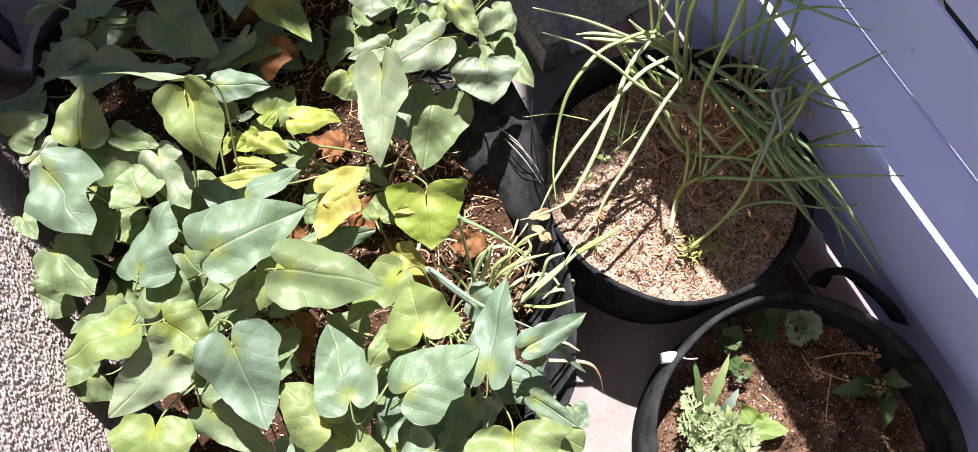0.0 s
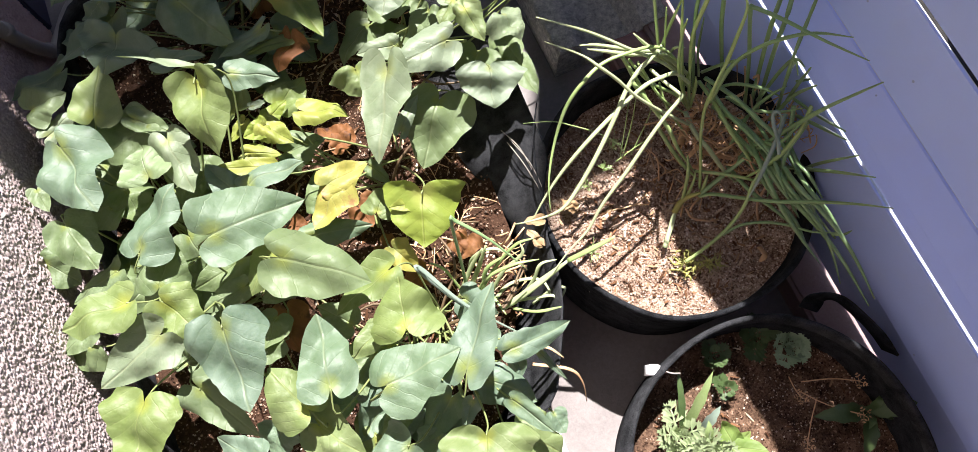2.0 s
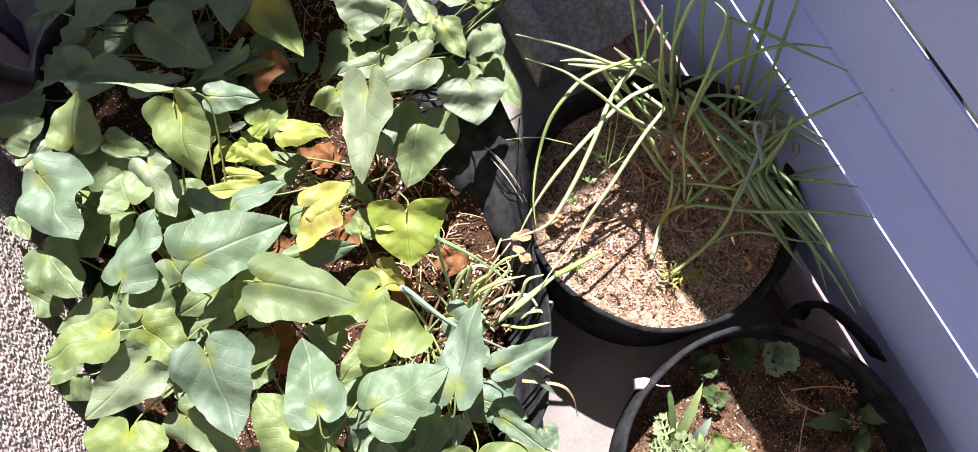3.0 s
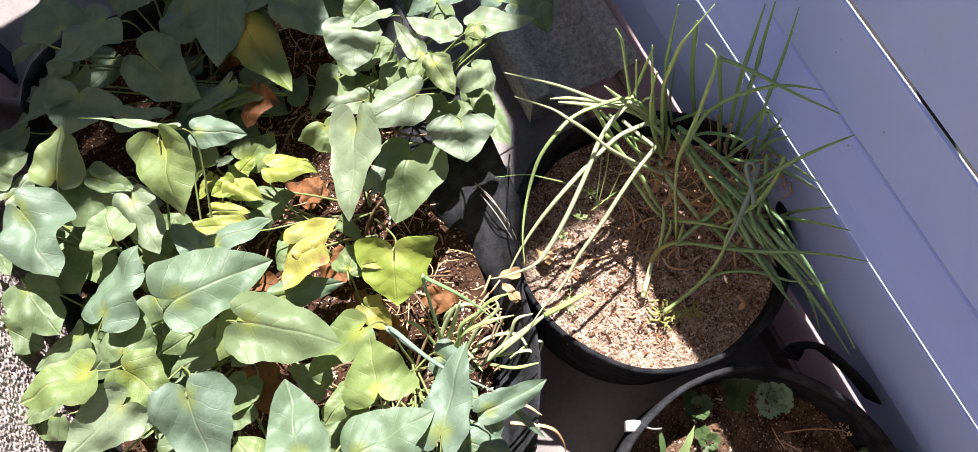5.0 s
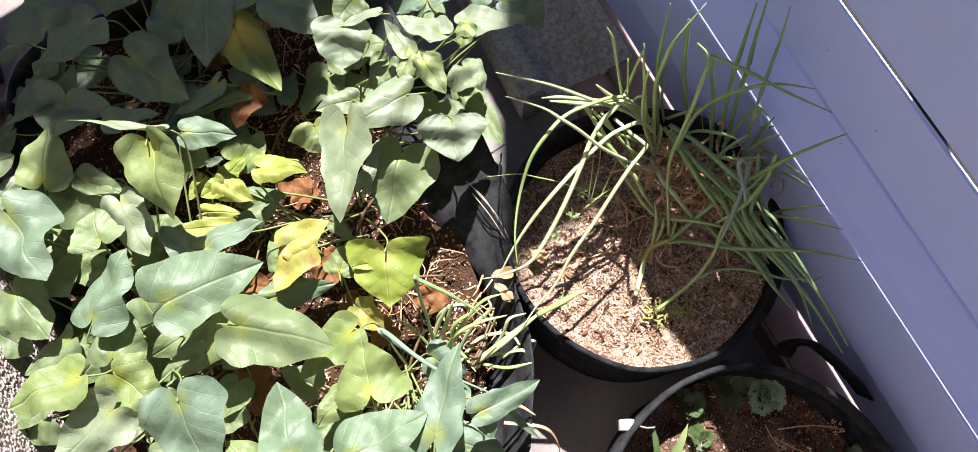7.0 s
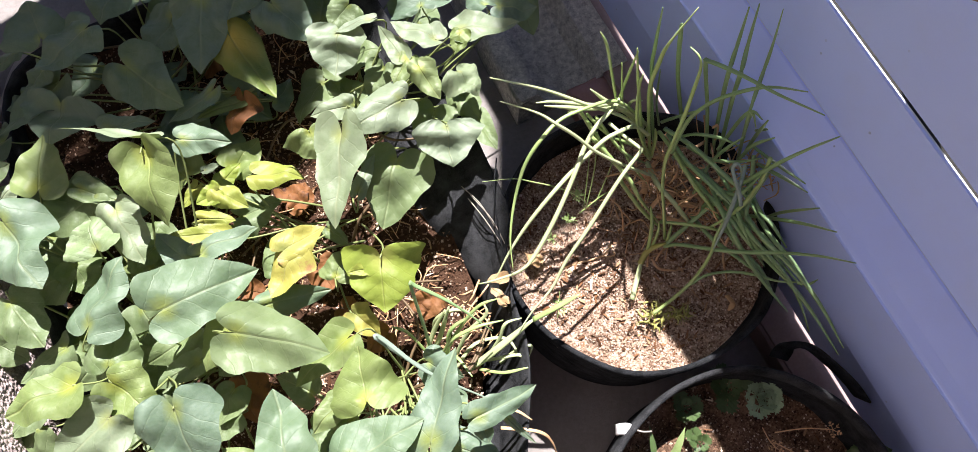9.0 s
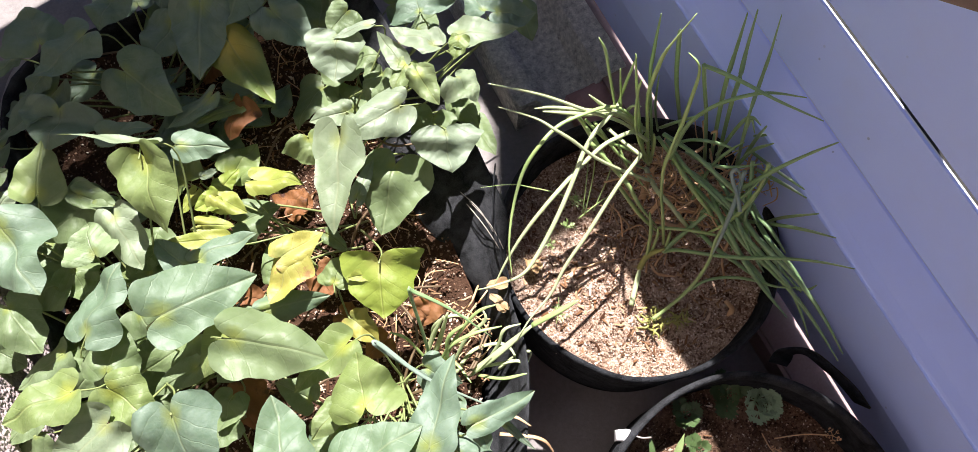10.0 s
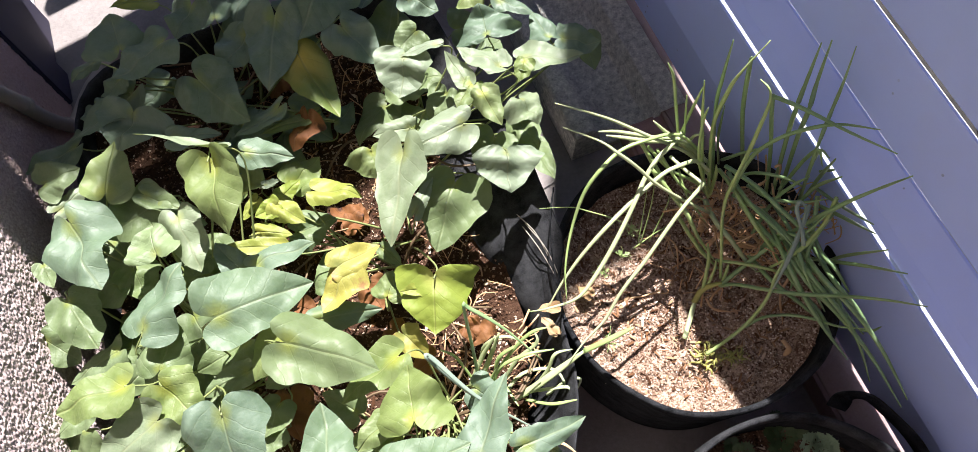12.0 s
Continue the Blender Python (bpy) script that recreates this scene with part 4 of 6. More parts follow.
potato_leaf(near_vine, (-0.319, 0.360, 0.318), 119, -15, 0.058, 0.061, "g", -4, 0.30)
potato_leaf(near_vine, (-0.189, 0.385, 0.276), 330, -13, 0.077, 0.080, "gy", -10, 0.27)
potato_leaf(near_vine, (-0.348, 0.406, 0.279), 359, -13, 0.054, 0.050, "g", 5, 0.15)
potato_leaf(near_vine, (-0.228, 0.407, 0.277), 160, -2, 0.055, 0.052, "g", -0, 0.11)
potato_leaf(near_vine, (-0.287, 0.287, 0.278), 313, -12, 0.052, 0.054, "g", 2, 0.35)
potato_leaf(near_vine, (-0.090, 0.475, 0.308), 268, -5, 0.058, 0.059, "g", 13, 0.24)
potato_leaf(near_vine, (-0.310, 0.324, 0.291), 324, -9, 0.082, 0.078, "g", 5, 0.27)
potato_leaf(near_vine, (-0.083, 0.602, 0.269), 350, 4, 0.061, 0.054, "g", -3, 0.25)
potato_leaf(near_vine, (-0.279, 0.560, 0.313), 248, -6, 0.077, 0.072, "g", 13, 0.15)
potato_leaf(near_vine, (-0.083, 0.206, 0.313), 42, 1, 0.052, 0.045, "g", 2, 0.32)
potato_leaf(near_vine, (-0.159, 0.339, 0.314), 278, -6, 0.056, 0.052, "g", -13, 0.27)
potato_leaf(near_vine, (-0.192, 0.308, 0.308), 15, -13, 0.057, 0.049, "g", -6, 0.19)
potato_leaf(near_vine, (-0.072, 0.391, 0.276), 352, -7, 0.054, 0.048, "g", -12, 0.13)
potato_leaf(front_vine, (-0.063, 0.104, 0.312), 128, 0, 0.074, 0.062, "gb", 4, 0.27)
potato_leaf(front_vine, (0.070, 0.119, 0.282), 8, -15, 0.061, 0.051, "gb", 10, 0.30)
potato_leaf(front_vine, (0.070, 0.182, 0.306), 222, 2, 0.050, 0.049, "gb", 13, 0.20)
potato_leaf(front_vine, (-0.008, 0.076, 0.279), 80, 4, 0.078, 0.066, "gb", 8, 0.14)
potato_leaf(front_vine, (-0.044, 0.077, 0.267), 114, -13, 0.061, 0.063, "gb", 15, 0.17)
potato_leaf(shaded_vine, (-0.093, 0.790, 0.301), 343, 3, 0.086, 0.076, "gb", 2, 0.27)
potato_leaf(shaded_vine, (-0.150, 0.731, 0.273), 304, -5, 0.068, 0.070, "gb", -10, 0.32)
potato_leaf(shaded_vine, (-0.211, 0.777, 0.312), 118, -7, 0.057, 0.054, "gb", -14, 0.32)
potato_leaf(shaded_vine, (0.005, 0.640, 0.274), 305, 1, 0.046, 0.046, "gb", 2, 0.22)
potato_leaf(shaded_vine, (-0.137, 0.628, 0.299), 328, -9, 0.082, 0.074, "gb", 12, 0.25)
potato_leaf(shaded_vine, (-0.120, 0.666, 0.312), 238, -9, 0.054, 0.046, "gb", 4, 0.18)
potato_leaf(shaded_vine, (-0.021, 0.832, 0.314), 237, -1, 0.082, 0.074, "gb", 1, 0.35)
potato_leaf(shaded_vine, (-0.329, 0.786, 0.292), 196, -3, 0.058, 0.057, "gb", -9, 0.12)
potato_leaf(shaded_vine, (-0.015, 0.781, 0.271), 352, 2, 0.078, 0.072, "gb", -15, 0.31)
potato_leaf(shaded_vine, (-0.124, 0.605, 0.305), 12, -5, 0.066, 0.067, "gb", -4, 0.32)
potato_leaf(shaded_vine, (-0.050, 0.678, 0.286), 218, -14, 0.075, 0.071, "gb", 14, 0.29)
potato_leaf(far_vine, (0.109, 0.653, 0.308), 254, -6, 0.075, 0.075, "g", -1, 0.21)
potato_leaf(far_vine, (0.116, 0.714, 0.317), 334, -7, 0.090, 0.079, "g", -7, 0.23)
potato_leaf(far_vine, (0.234, 0.736, 0.274), 272, -14, 0.069, 0.072, "g", 6, 0.34)
potato_leaf(far_vine, (0.248, 0.657, 0.302), 304, -13, 0.047, 0.047, "g", -3, 0.25)
potato_leaf(far_vine, (0.114, 0.580, 0.287), 13, 3, 0.062, 0.062, "g", -8, 0.16)
potato_leaf(far_vine, (0.085, 0.635, 0.284), 131, -1, 0.077, 0.065, "g", 15, 0.15)
dry_leaf((-0.031, 0.487, 0.260), -72, 15, 0.041, 0.052)
dry_leaf((-0.163, 0.263, 0.280), 172, -10, 0.063, 0.058)
dry_leaf((-0.075, 0.110, 0.290), 172, -14, 0.044, 0.046)
dry_leaf((0.105, 0.271, 0.270), 141, -16, 0.037, 0.043)
dry_leaf((-0.077, 0.518, 0.260), -168, 14, 0.043, 0.026)
dry_leaf((-0.040, 0.765, 0.270), 124, -12, 0.054, 0.070)
dry_leaf((0.086, 0.274, 0.270), -162, 0, 0.033, 0.029)
dry_leaf((-0.016, 0.495, 0.260), -135, 0, 0.033, 0.042)
dry_leaf((-0.024, 0.368, 0.270), -163, -17, 0.036, 0.040)
dry_leaf((-0.011, 0.304, 0.270), -139, -15, 0.040, 0.035)
dry_leaf((-0.130, 0.389, 0.260), -128, 0, 0.039, 0.041)
dry_leaf((0.001, 0.375, 0.260), 131, 0, 0.042, 0.040)
dry_leaf((0.031, 0.247, 0.270), 107, -16, 0.039, 0.039)


# ---- green onions ----
def onion_leaf(clump, material, radius, *points):
    """A hollow leaf, or a flat dry one: a tapering tube along its bends."""
    bent = [Vector(p) - clump.location for p in points]
    pts = smooth_line(bent, 7)
    n = len(pts)
    v, f = tube(pts, [radius * (1.0 if i < n * 0.55 else 1.0 - 0.82 * ((i - n * 0.55) / (n * 0.45)) ** 1.5) for i in range(n)], 8, 0.30 if material is STRAW else 0.8 if clump is onion_clump else 0.5)
    part("leaf", mesh_of("leaf", v, f, material), clump, {"onion_pale": "pale onion leaf", "onion_straw": "dry straw leaf"}.get(material.name, ""))


onion_clump = thing("green_onion_plant", (0.47, 0.30, 0.235), "green onions with long bent leaves and straw at the crown", "plant")
planter_onion = thing("green_onion_plant", (0.10, 0.20, 0.238), "small kinked green onion in the corner of the planter", "plant")
onion_leaf(onion_clump, ONION_LIGHT, 0.0028, (0.466, 0.321, 0.300), (0.453, 0.342, 0.400), (0.445, 0.354, 0.470), (0.444, 0.355, 0.530), (0.447, 0.355, 0.570), (0.471, 0.358, 0.620))
onion_leaf(onion_clump, ONION, 0.0027, (0.480, 0.341, 0.310), (0.464, 0.377, 0.450), (0.456, 0.382, 0.520), (0.447, 0.383, 0.600))
onion_leaf(onion_clump, ONION, 0.0020, (0.503, 0.363, 0.300), (0.488, 0.373, 0.370), (0.483, 0.384, 0.440))
onion_leaf(onion_clump, ONION, 0.0032, (0.522, 0.344, 0.330), (0.490, 0.360, 0.460), (0.471, 0.367, 0.560), (0.467, 0.367, 0.580))
onion_leaf(onion_clump, ONION_LIGHT, 0.0028, (0.440, 0.214, 0.270), (0.436, 0.236, 0.330), (0.436, 0.258, 0.370), (0.440, 0.277, 0.410), (0.444, 0.284, 0.450), (0.454, 0.295, 0.490), (0.455, 0.301, 0.540), (0.458, 0.309, 0.580), (0.454, 0.315, 0.600), (0.451, 0.329, 0.600))
onion_leaf(onion_clump, ONION, 0.0032, (0.541, 0.293, 0.300), (0.528, 0.320, 0.400), (0.507, 0.342, 0.500), (0.509, 0.341, 0.510), (0.523, 0.303, 0.530), (0.531, 0.255, 0.560), (0.551, 0.208, 0.580))
onion_leaf(onion_clump, ONION, 0.0031, (0.474, 0.300, 0.360), (0.484, 0.309, 0.430), (0.498, 0.303, 0.480), (0.518, 0.288, 0.520), (0.535, 0.269, 0.550), (0.549, 0.239, 0.580))
onion_leaf(onion_clump, ONION, 0.0032, (0.547, 0.291, 0.310), (0.539, 0.318, 0.430), (0.529, 0.324, 0.498), (0.539, 0.340, 0.530), (0.532, 0.346, 0.600))
onion_leaf(onion_clump, ONION, 0.0032, (0.553, 0.284, 0.310), (0.551, 0.313, 0.430), (0.536, 0.314, 0.510), (0.550, 0.335, 0.530), (0.544, 0.345, 0.600))
onion_leaf(onion_clump, ONION, 0.0025, (0.571, 0.266, 0.320), (0.534, 0.273, 0.482), (0.557, 0.301, 0.510), (0.561, 0.313, 0.550), (0.564, 0.329, 0.600))
onion_leaf(onion_clump, ONION, 0.0025, (0.538, 0.281, 0.350), (0.549, 0.286, 0.420), (0.533, 0.270, 0.490), (0.535, 0.254, 0.496))
onion_leaf(onion_clump, ONION, 0.0023, (0.570, 0.261, 0.310), (0.560, 0.277, 0.400), (0.534, 0.269, 0.486), (0.534, 0.254, 0.476))
onion_leaf(onion_clump, ONION, 0.0025, (0.570, 0.262, 0.340), (0.567, 0.264, 0.400), (0.535, 0.248, 0.506))
onion_leaf(onion_clump, ONION, 0.0027, (0.545, 0.252, 0.340), (0.557, 0.254, 0.400), (0.535, 0.228, 0.498))
onion_leaf(onion_clump, ONION, 0.0025, (0.573, 0.271, 0.400), (0.574, 0.258, 0.430))
onion_leaf(onion_clump, ONION, 0.0034, (0.433, 0.204, 0.270), (0.463, 0.211, 0.300), (0.497, 0.217, 0.340), (0.526, 0.216, 0.390), (0.536, 0.203, 0.478), (0.553, 0.195, 0.520), (0.552, 0.181, 0.580))
onion_leaf(onion_clump, ONION_GREY, 0.0028, (0.494, 0.185, 0.420), (0.496, 0.199, 0.430), (0.496, 0.217, 0.440), (0.498, 0.227, 0.445), (0.502, 0.229, 0.450), (0.509, 0.223, 0.440), (0.515, 0.212, 0.400))
onion_leaf(onion_clump, ONION, 0.0031, (0.572, 0.238, 0.360), (0.567, 0.216, 0.390), (0.564, 0.191, 0.420), (0.539, 0.156, 0.490))
onion_leaf(onion_clump, ONION, 0.0027, (0.578, 0.265, 0.360), (0.568, 0.217, 0.410), (0.539, 0.165, 0.496))
onion_leaf(onion_clump, ONION, 0.0025, (0.562, 0.178, 0.300), (0.560, 0.165, 0.370), (0.537, 0.133, 0.498))
onion_leaf(onion_clump, ONION, 0.0031, (0.515, 0.204, 0.310), (0.539, 0.184, 0.330), (0.548, 0.161, 0.370), (0.538, 0.129, 0.450), (0.516, 0.097, 0.540))
onion_leaf(onion_clump, ONION, 0.0031, (0.435, 0.203, 0.270), (0.447, 0.194, 0.290), (0.471, 0.163, 0.330), (0.494, 0.139, 0.360), (0.518, 0.115, 0.400), (0.527, 0.088, 0.460), (0.516, 0.060, 0.540))
onion_leaf(onion_clump, ONION, 0.0023, (0.443, 0.141, 0.260), (0.466, 0.141, 0.280), (0.491, 0.129, 0.300), (0.511, 0.109, 0.320), (0.524, 0.089, 0.340), (0.547, 0.072, 0.360))
onion_leaf(onion_clump, ONION, 0.0018, (0.540, 0.076, 0.350), (0.548, 0.069, 0.360), (0.556, 0.069, 0.370))
onion_leaf(onion_clump, ONION_LIGHT, 0.0026, (0.382, 0.127, 0.245), (0.399, 0.130, 0.255), (0.425, 0.136, 0.280), (0.447, 0.145, 0.300), (0.464, 0.158, 0.330), (0.475, 0.174, 0.350), (0.495, 0.190, 0.360), (0.520, 0.213, 0.370))
onion_leaf(onion_clump, ONION, 0.0041, (0.492, 0.305, 0.320), (0.495, 0.260, 0.360), (0.504, 0.222, 0.370), (0.520, 0.186, 0.360), (0.542, 0.122, 0.330), (0.562, 0.072, 0.310))
onion_leaf(onion_clump, ONION, 0.0036, (0.483, 0.335, 0.360), (0.496, 0.290, 0.380), (0.506, 0.246, 0.390), (0.524, 0.207, 0.380), (0.535, 0.163, 0.360))
onion_leaf(onion_clump, ONION, 0.0036, (0.526, 0.280, 0.310), (0.495, 0.199, 0.360), (0.497, 0.137, 0.350), (0.515, 0.092, 0.320), (0.536, 0.051, 0.290))
onion_leaf(onion_clump, ONION, 0.0034, (0.522, 0.252, 0.320), (0.507, 0.180, 0.360), (0.514, 0.127, 0.360), (0.536, 0.078, 0.340), (0.547, 0.030, 0.330), (0.553, -0.025, 0.320))
onion_leaf(onion_clump, ONION, 0.0034, (0.538, 0.235, 0.320), (0.514, 0.156, 0.380), (0.522, 0.106, 0.390), (0.535, 0.068, 0.380), (0.547, 0.027, 0.360), (0.549, -0.019, 0.350))
onion_leaf(onion_clump, ONION, 0.0034, (0.556, 0.232, 0.320), (0.531, 0.148, 0.370), (0.535, 0.098, 0.380), (0.541, 0.052, 0.370))
onion_leaf(onion_clump, ONION, 0.0036, (0.504, 0.229, 0.310), (0.500, 0.153, 0.340), (0.514, 0.113, 0.330), (0.523, 0.085, 0.310))
onion_leaf(onion_clump, ONION, 0.0031, (0.525, 0.236, 0.330), (0.508, 0.162, 0.370), (0.515, 0.126, 0.370), (0.532, 0.086, 0.350), (0.543, 0.051, 0.320), (0.548, 0.016, 0.290))
onion_leaf(onion_clump, ONION, 0.0032, (0.483, 0.225, 0.290), (0.482, 0.176, 0.320), (0.500, 0.140, 0.320), (0.524, 0.108, 0.300))
onion_leaf(onion_clump, ONION, 0.0031, (0.562, 0.241, 0.330), (0.536, 0.180, 0.370), (0.536, 0.154, 0.380), (0.542, 0.121, 0.370))
onion_leaf(onion_clump, ONION, 0.0032, (0.553, 0.242, 0.400), (0.537, 0.206, 0.370), (0.522, 0.181, 0.320), (0.509, 0.161, 0.300))
onion_leaf(onion_clump, ONION, 0.0029, (0.552, 0.212, 0.410), (0.520, 0.185, 0.370), (0.518, 0.139, 0.340), (0.526, 0.115, 0.320))
onion_leaf(onion_clump, ONION, 0.0031, (0.536, 0.276, 0.320), (0.519, 0.217, 0.360), (0.505, 0.171, 0.370), (0.506, 0.133, 0.360))
onion_leaf(onion_clump, ONION, 0.0034, (0.494, 0.289, 0.320), (0.496, 0.221, 0.350), (0.500, 0.183, 0.360), (0.506, 0.144, 0.360), (0.520, 0.111, 0.350))
onion_leaf(onion_clump, ONION_LIGHT, 0.0030, (0.536, 0.215, 0.464), (0.533, 0.202, 0.410), (0.510, 0.191, 0.370), (0.491, 0.194, 0.320), (0.484, 0.202, 0.280))
onion_leaf(onion_clump, ONION, 0.0032, (0.491, 0.332, 0.340), (0.487, 0.279, 0.360), (0.492, 0.230, 0.380), (0.502, 0.196, 0.380))
onion_leaf(onion_clump, ONION_LIGHT, 0.0033, (0.486, 0.344, 0.330), (0.482, 0.301, 0.350), (0.480, 0.248, 0.360), (0.494, 0.212, 0.340), (0.508, 0.193, 0.310))
onion_leaf(onion_clump, ONION, 0.0031, (0.498, 0.250, 0.300), (0.517, 0.266, 0.360), (0.531, 0.266, 0.400), (0.540, 0.261, 0.430))
onion_leaf(onion_clump, ONION, 0.0031, (0.523, 0.179, 0.330), (0.525, 0.154, 0.360), (0.531, 0.124, 0.360), (0.535, 0.096, 0.340))
onion_leaf(onion_clump, ONION, 0.0031, (0.496, 0.226, 0.300), (0.508, 0.222, 0.360), (0.515, 0.205, 0.390), (0.535, 0.209, 0.446))
onion_leaf(onion_clump, ONION, 0.0027, (0.492, 0.352, 0.340), (0.493, 0.330, 0.400), (0.507, 0.312, 0.440))
onion_leaf(onion_clump, ONION, 0.0027, (0.495, 0.325, 0.330), (0.509, 0.309, 0.370), (0.531, 0.283, 0.390), (0.542, 0.261, 0.400))
onion_leaf(onion_clump, ONION, 0.0027, (0.511, 0.308, 0.330), (0.516, 0.272, 0.360), (0.538, 0.248, 0.380), (0.558, 0.231, 0.410))
onion_leaf(onion_clump, ONION_LIGHT, 0.0025, (0.435, 0.232, 0.300), (0.465, 0.211, 0.310), (0.489, 0.190, 0.320), (0.510, 0.177, 0.310))
onion_leaf(onion_clump, ONION_GREY, 0.0030, (0.527, 0.230, 0.420), (0.503, 0.204, 0.410), (0.478, 0.178, 0.390), (0.460, 0.159, 0.360))
onion_leaf(onion_clump, ONION_PALE, 0.0038, (0.468, 0.352, 0.350), (0.433, 0.364, 0.400), (0.405, 0.374, 0.430), (0.382, 0.387, 0.460))
onion_leaf(onion_clump, ONION_PALE, 0.0033, (0.465, 0.356, 0.340), (0.427, 0.376, 0.390), (0.379, 0.381, 0.420), (0.345, 0.388, 0.440), (0.323, 0.394, 0.450))
onion_leaf(onion_clump, ONION_PALE, 0.0030, (0.460, 0.365, 0.360), (0.426, 0.377, 0.400), (0.386, 0.378, 0.430), (0.335, 0.389, 0.460), (0.310, 0.393, 0.470))
onion_leaf(onion_clump, ONION_PALE, 0.0028, (0.469, 0.341, 0.330), (0.440, 0.352, 0.380), (0.416, 0.361, 0.410), (0.372, 0.374, 0.450), (0.320, 0.397, 0.490), (0.259, 0.417, 0.530))
onion_leaf(onion_clump, ONION_LIGHT, 0.0026, (0.458, 0.356, 0.370), (0.426, 0.367, 0.420), (0.402, 0.371, 0.440), (0.370, 0.370, 0.450), (0.335, 0.369, 0.450), (0.305, 0.357, 0.450), (0.273, 0.340, 0.430), (0.244, 0.307, 0.410), (0.222, 0.270, 0.390), (0.211, 0.236, 0.370))
onion_leaf(onion_clump, ONION_PALE, 0.0026, (0.448, 0.294, 0.320), (0.399, 0.306, 0.380), (0.364, 0.322, 0.420), (0.340, 0.342, 0.450), (0.320, 0.358, 0.470), (0.303, 0.376, 0.480), (0.264, 0.399, 0.500))
onion_leaf(onion_clump, ONION_PALE, 0.0030, (0.450, 0.330, 0.380), (0.428, 0.337, 0.410), (0.401, 0.335, 0.420), (0.378, 0.332, 0.420), (0.343, 0.321, 0.410), (0.291, 0.299, 0.400), (0.249, 0.280, 0.380), (0.215, 0.260, 0.360), (0.189, 0.241, 0.340))
onion_leaf(onion_clump, ONION_PALE, 0.0030, (0.430, 0.381, 0.410), (0.398, 0.360, 0.430), (0.376, 0.350, 0.430), (0.352, 0.333, 0.420), (0.330, 0.311, 0.410), (0.290, 0.276, 0.390), (0.253, 0.249, 0.370), (0.225, 0.235, 0.360), (0.188, 0.238, 0.350), (0.165, 0.245, 0.340))
onion_leaf(onion_clump, ONION_PALE, 0.0026, (0.400, 0.355, 0.410), (0.408, 0.328, 0.415), (0.416, 0.305, 0.420), (0.415, 0.300, 0.420), (0.387, 0.286, 0.410), (0.360, 0.270, 0.400), (0.320, 0.245, 0.380), (0.281, 0.223, 0.360), (0.251, 0.201, 0.340), (0.218, 0.186, 0.330), (0.183, 0.165, 0.320))
onion_leaf(onion_clump, ONION_PALE, 0.0038, (0.460, 0.318, 0.300), (0.451, 0.278, 0.320), (0.458, 0.248, 0.320), (0.472, 0.216, 0.300), (0.492, 0.202, 0.270))
onion_leaf(onion_clump, ONION_LIGHT, 0.0036, (0.370, 0.349, 0.410), (0.389, 0.322, 0.380), (0.408, 0.293, 0.350), (0.419, 0.266, 0.320), (0.440, 0.237, 0.280))
onion_leaf(onion_clump, ONION_LIGHT, 0.0033, (0.399, 0.301, 0.340), (0.420, 0.259, 0.300), (0.443, 0.227, 0.270))
onion_leaf(onion_clump, ONION_LIGHT, 0.0026, (0.366, 0.383, 0.430), (0.381, 0.349, 0.400), (0.389, 0.324, 0.380))
onion_leaf(onion_clump, ONION_LIGHT, 0.0025, (0.385, 0.366, 0.420), (0.411, 0.327, 0.370), (0.451, 0.311, 0.320))
onion_leaf(onion_clump, ONION_LIGHT, 0.0025, (0.376, 0.374, 0.420), (0.399, 0.347, 0.390), (0.440, 0.329, 0.350), (0.461, 0.318, 0.310))
onion_leaf(onion_clump, ONION_PALE, 0.0021, (0.352, 0.381, 0.430), (0.358, 0.382, 0.430), (0.369, 0.378, 0.420), (0.380, 0.345, 0.390))
onion_leaf(onion_clump, ONION_LIGHT, 0.0021, (0.414, 0.345, 0.380), (0.420, 0.318, 0.350), (0.447, 0.283, 0.300))
onion_leaf(onion_clump, ONION_LIGHT, 0.0025, (0.426, 0.374, 0.390), (0.411, 0.388, 0.470), (0.400, 0.400, 0.530), (0.393, 0.409, 0.550))
onion_leaf(onion_clump, ONION_LIGHT, 0.0018, (0.430, 0.376, 0.410), (0.422, 0.391, 0.490))
onion_leaf(onion_clump, ONION_LIGHT, 0.0021, (0.428, 0.381, 0.400), (0.433, 0.385, 0.450), (0.434, 0.383, 0.520))
onion_leaf(onion_clump, ONION_LIGHT, 0.0028, (0.466, 0.321, 0.310), (0.448, 0.331, 0.360), (0.437, 0.364, 0.460), (0.426, 0.378, 0.540))
onion_leaf(onion_clump, ONION_LIGHT, 0.0026, (0.462, 0.318, 0.310), (0.432, 0.337, 0.410), (0.433, 0.359, 0.470), (0.434, 0.362, 0.500))
onion_leaf(onion_clump, ONION_LIGHT, 0.0025, (0.456, 0.326, 0.320), (0.450, 0.335, 0.360), (0.452, 0.338, 0.390))
onion_leaf(onion_clump, ONION_LIGHT, 0.0028, (0.466, 0.321, 0.310), (0.465, 0.328, 0.360), (0.463, 0.334, 0.380))
onion_leaf(onion_clump, ONION_PALE, 0.0023, (0.439, 0.373, 0.390), (0.439, 0.367, 0.420), (0.446, 0.358, 0.430))
onion_leaf(onion_clump, ONION_PALE, 0.0038, (0.366, 0.158, 0.236), (0.389, 0.186, 0.242), (0.402, 0.203, 0.250))
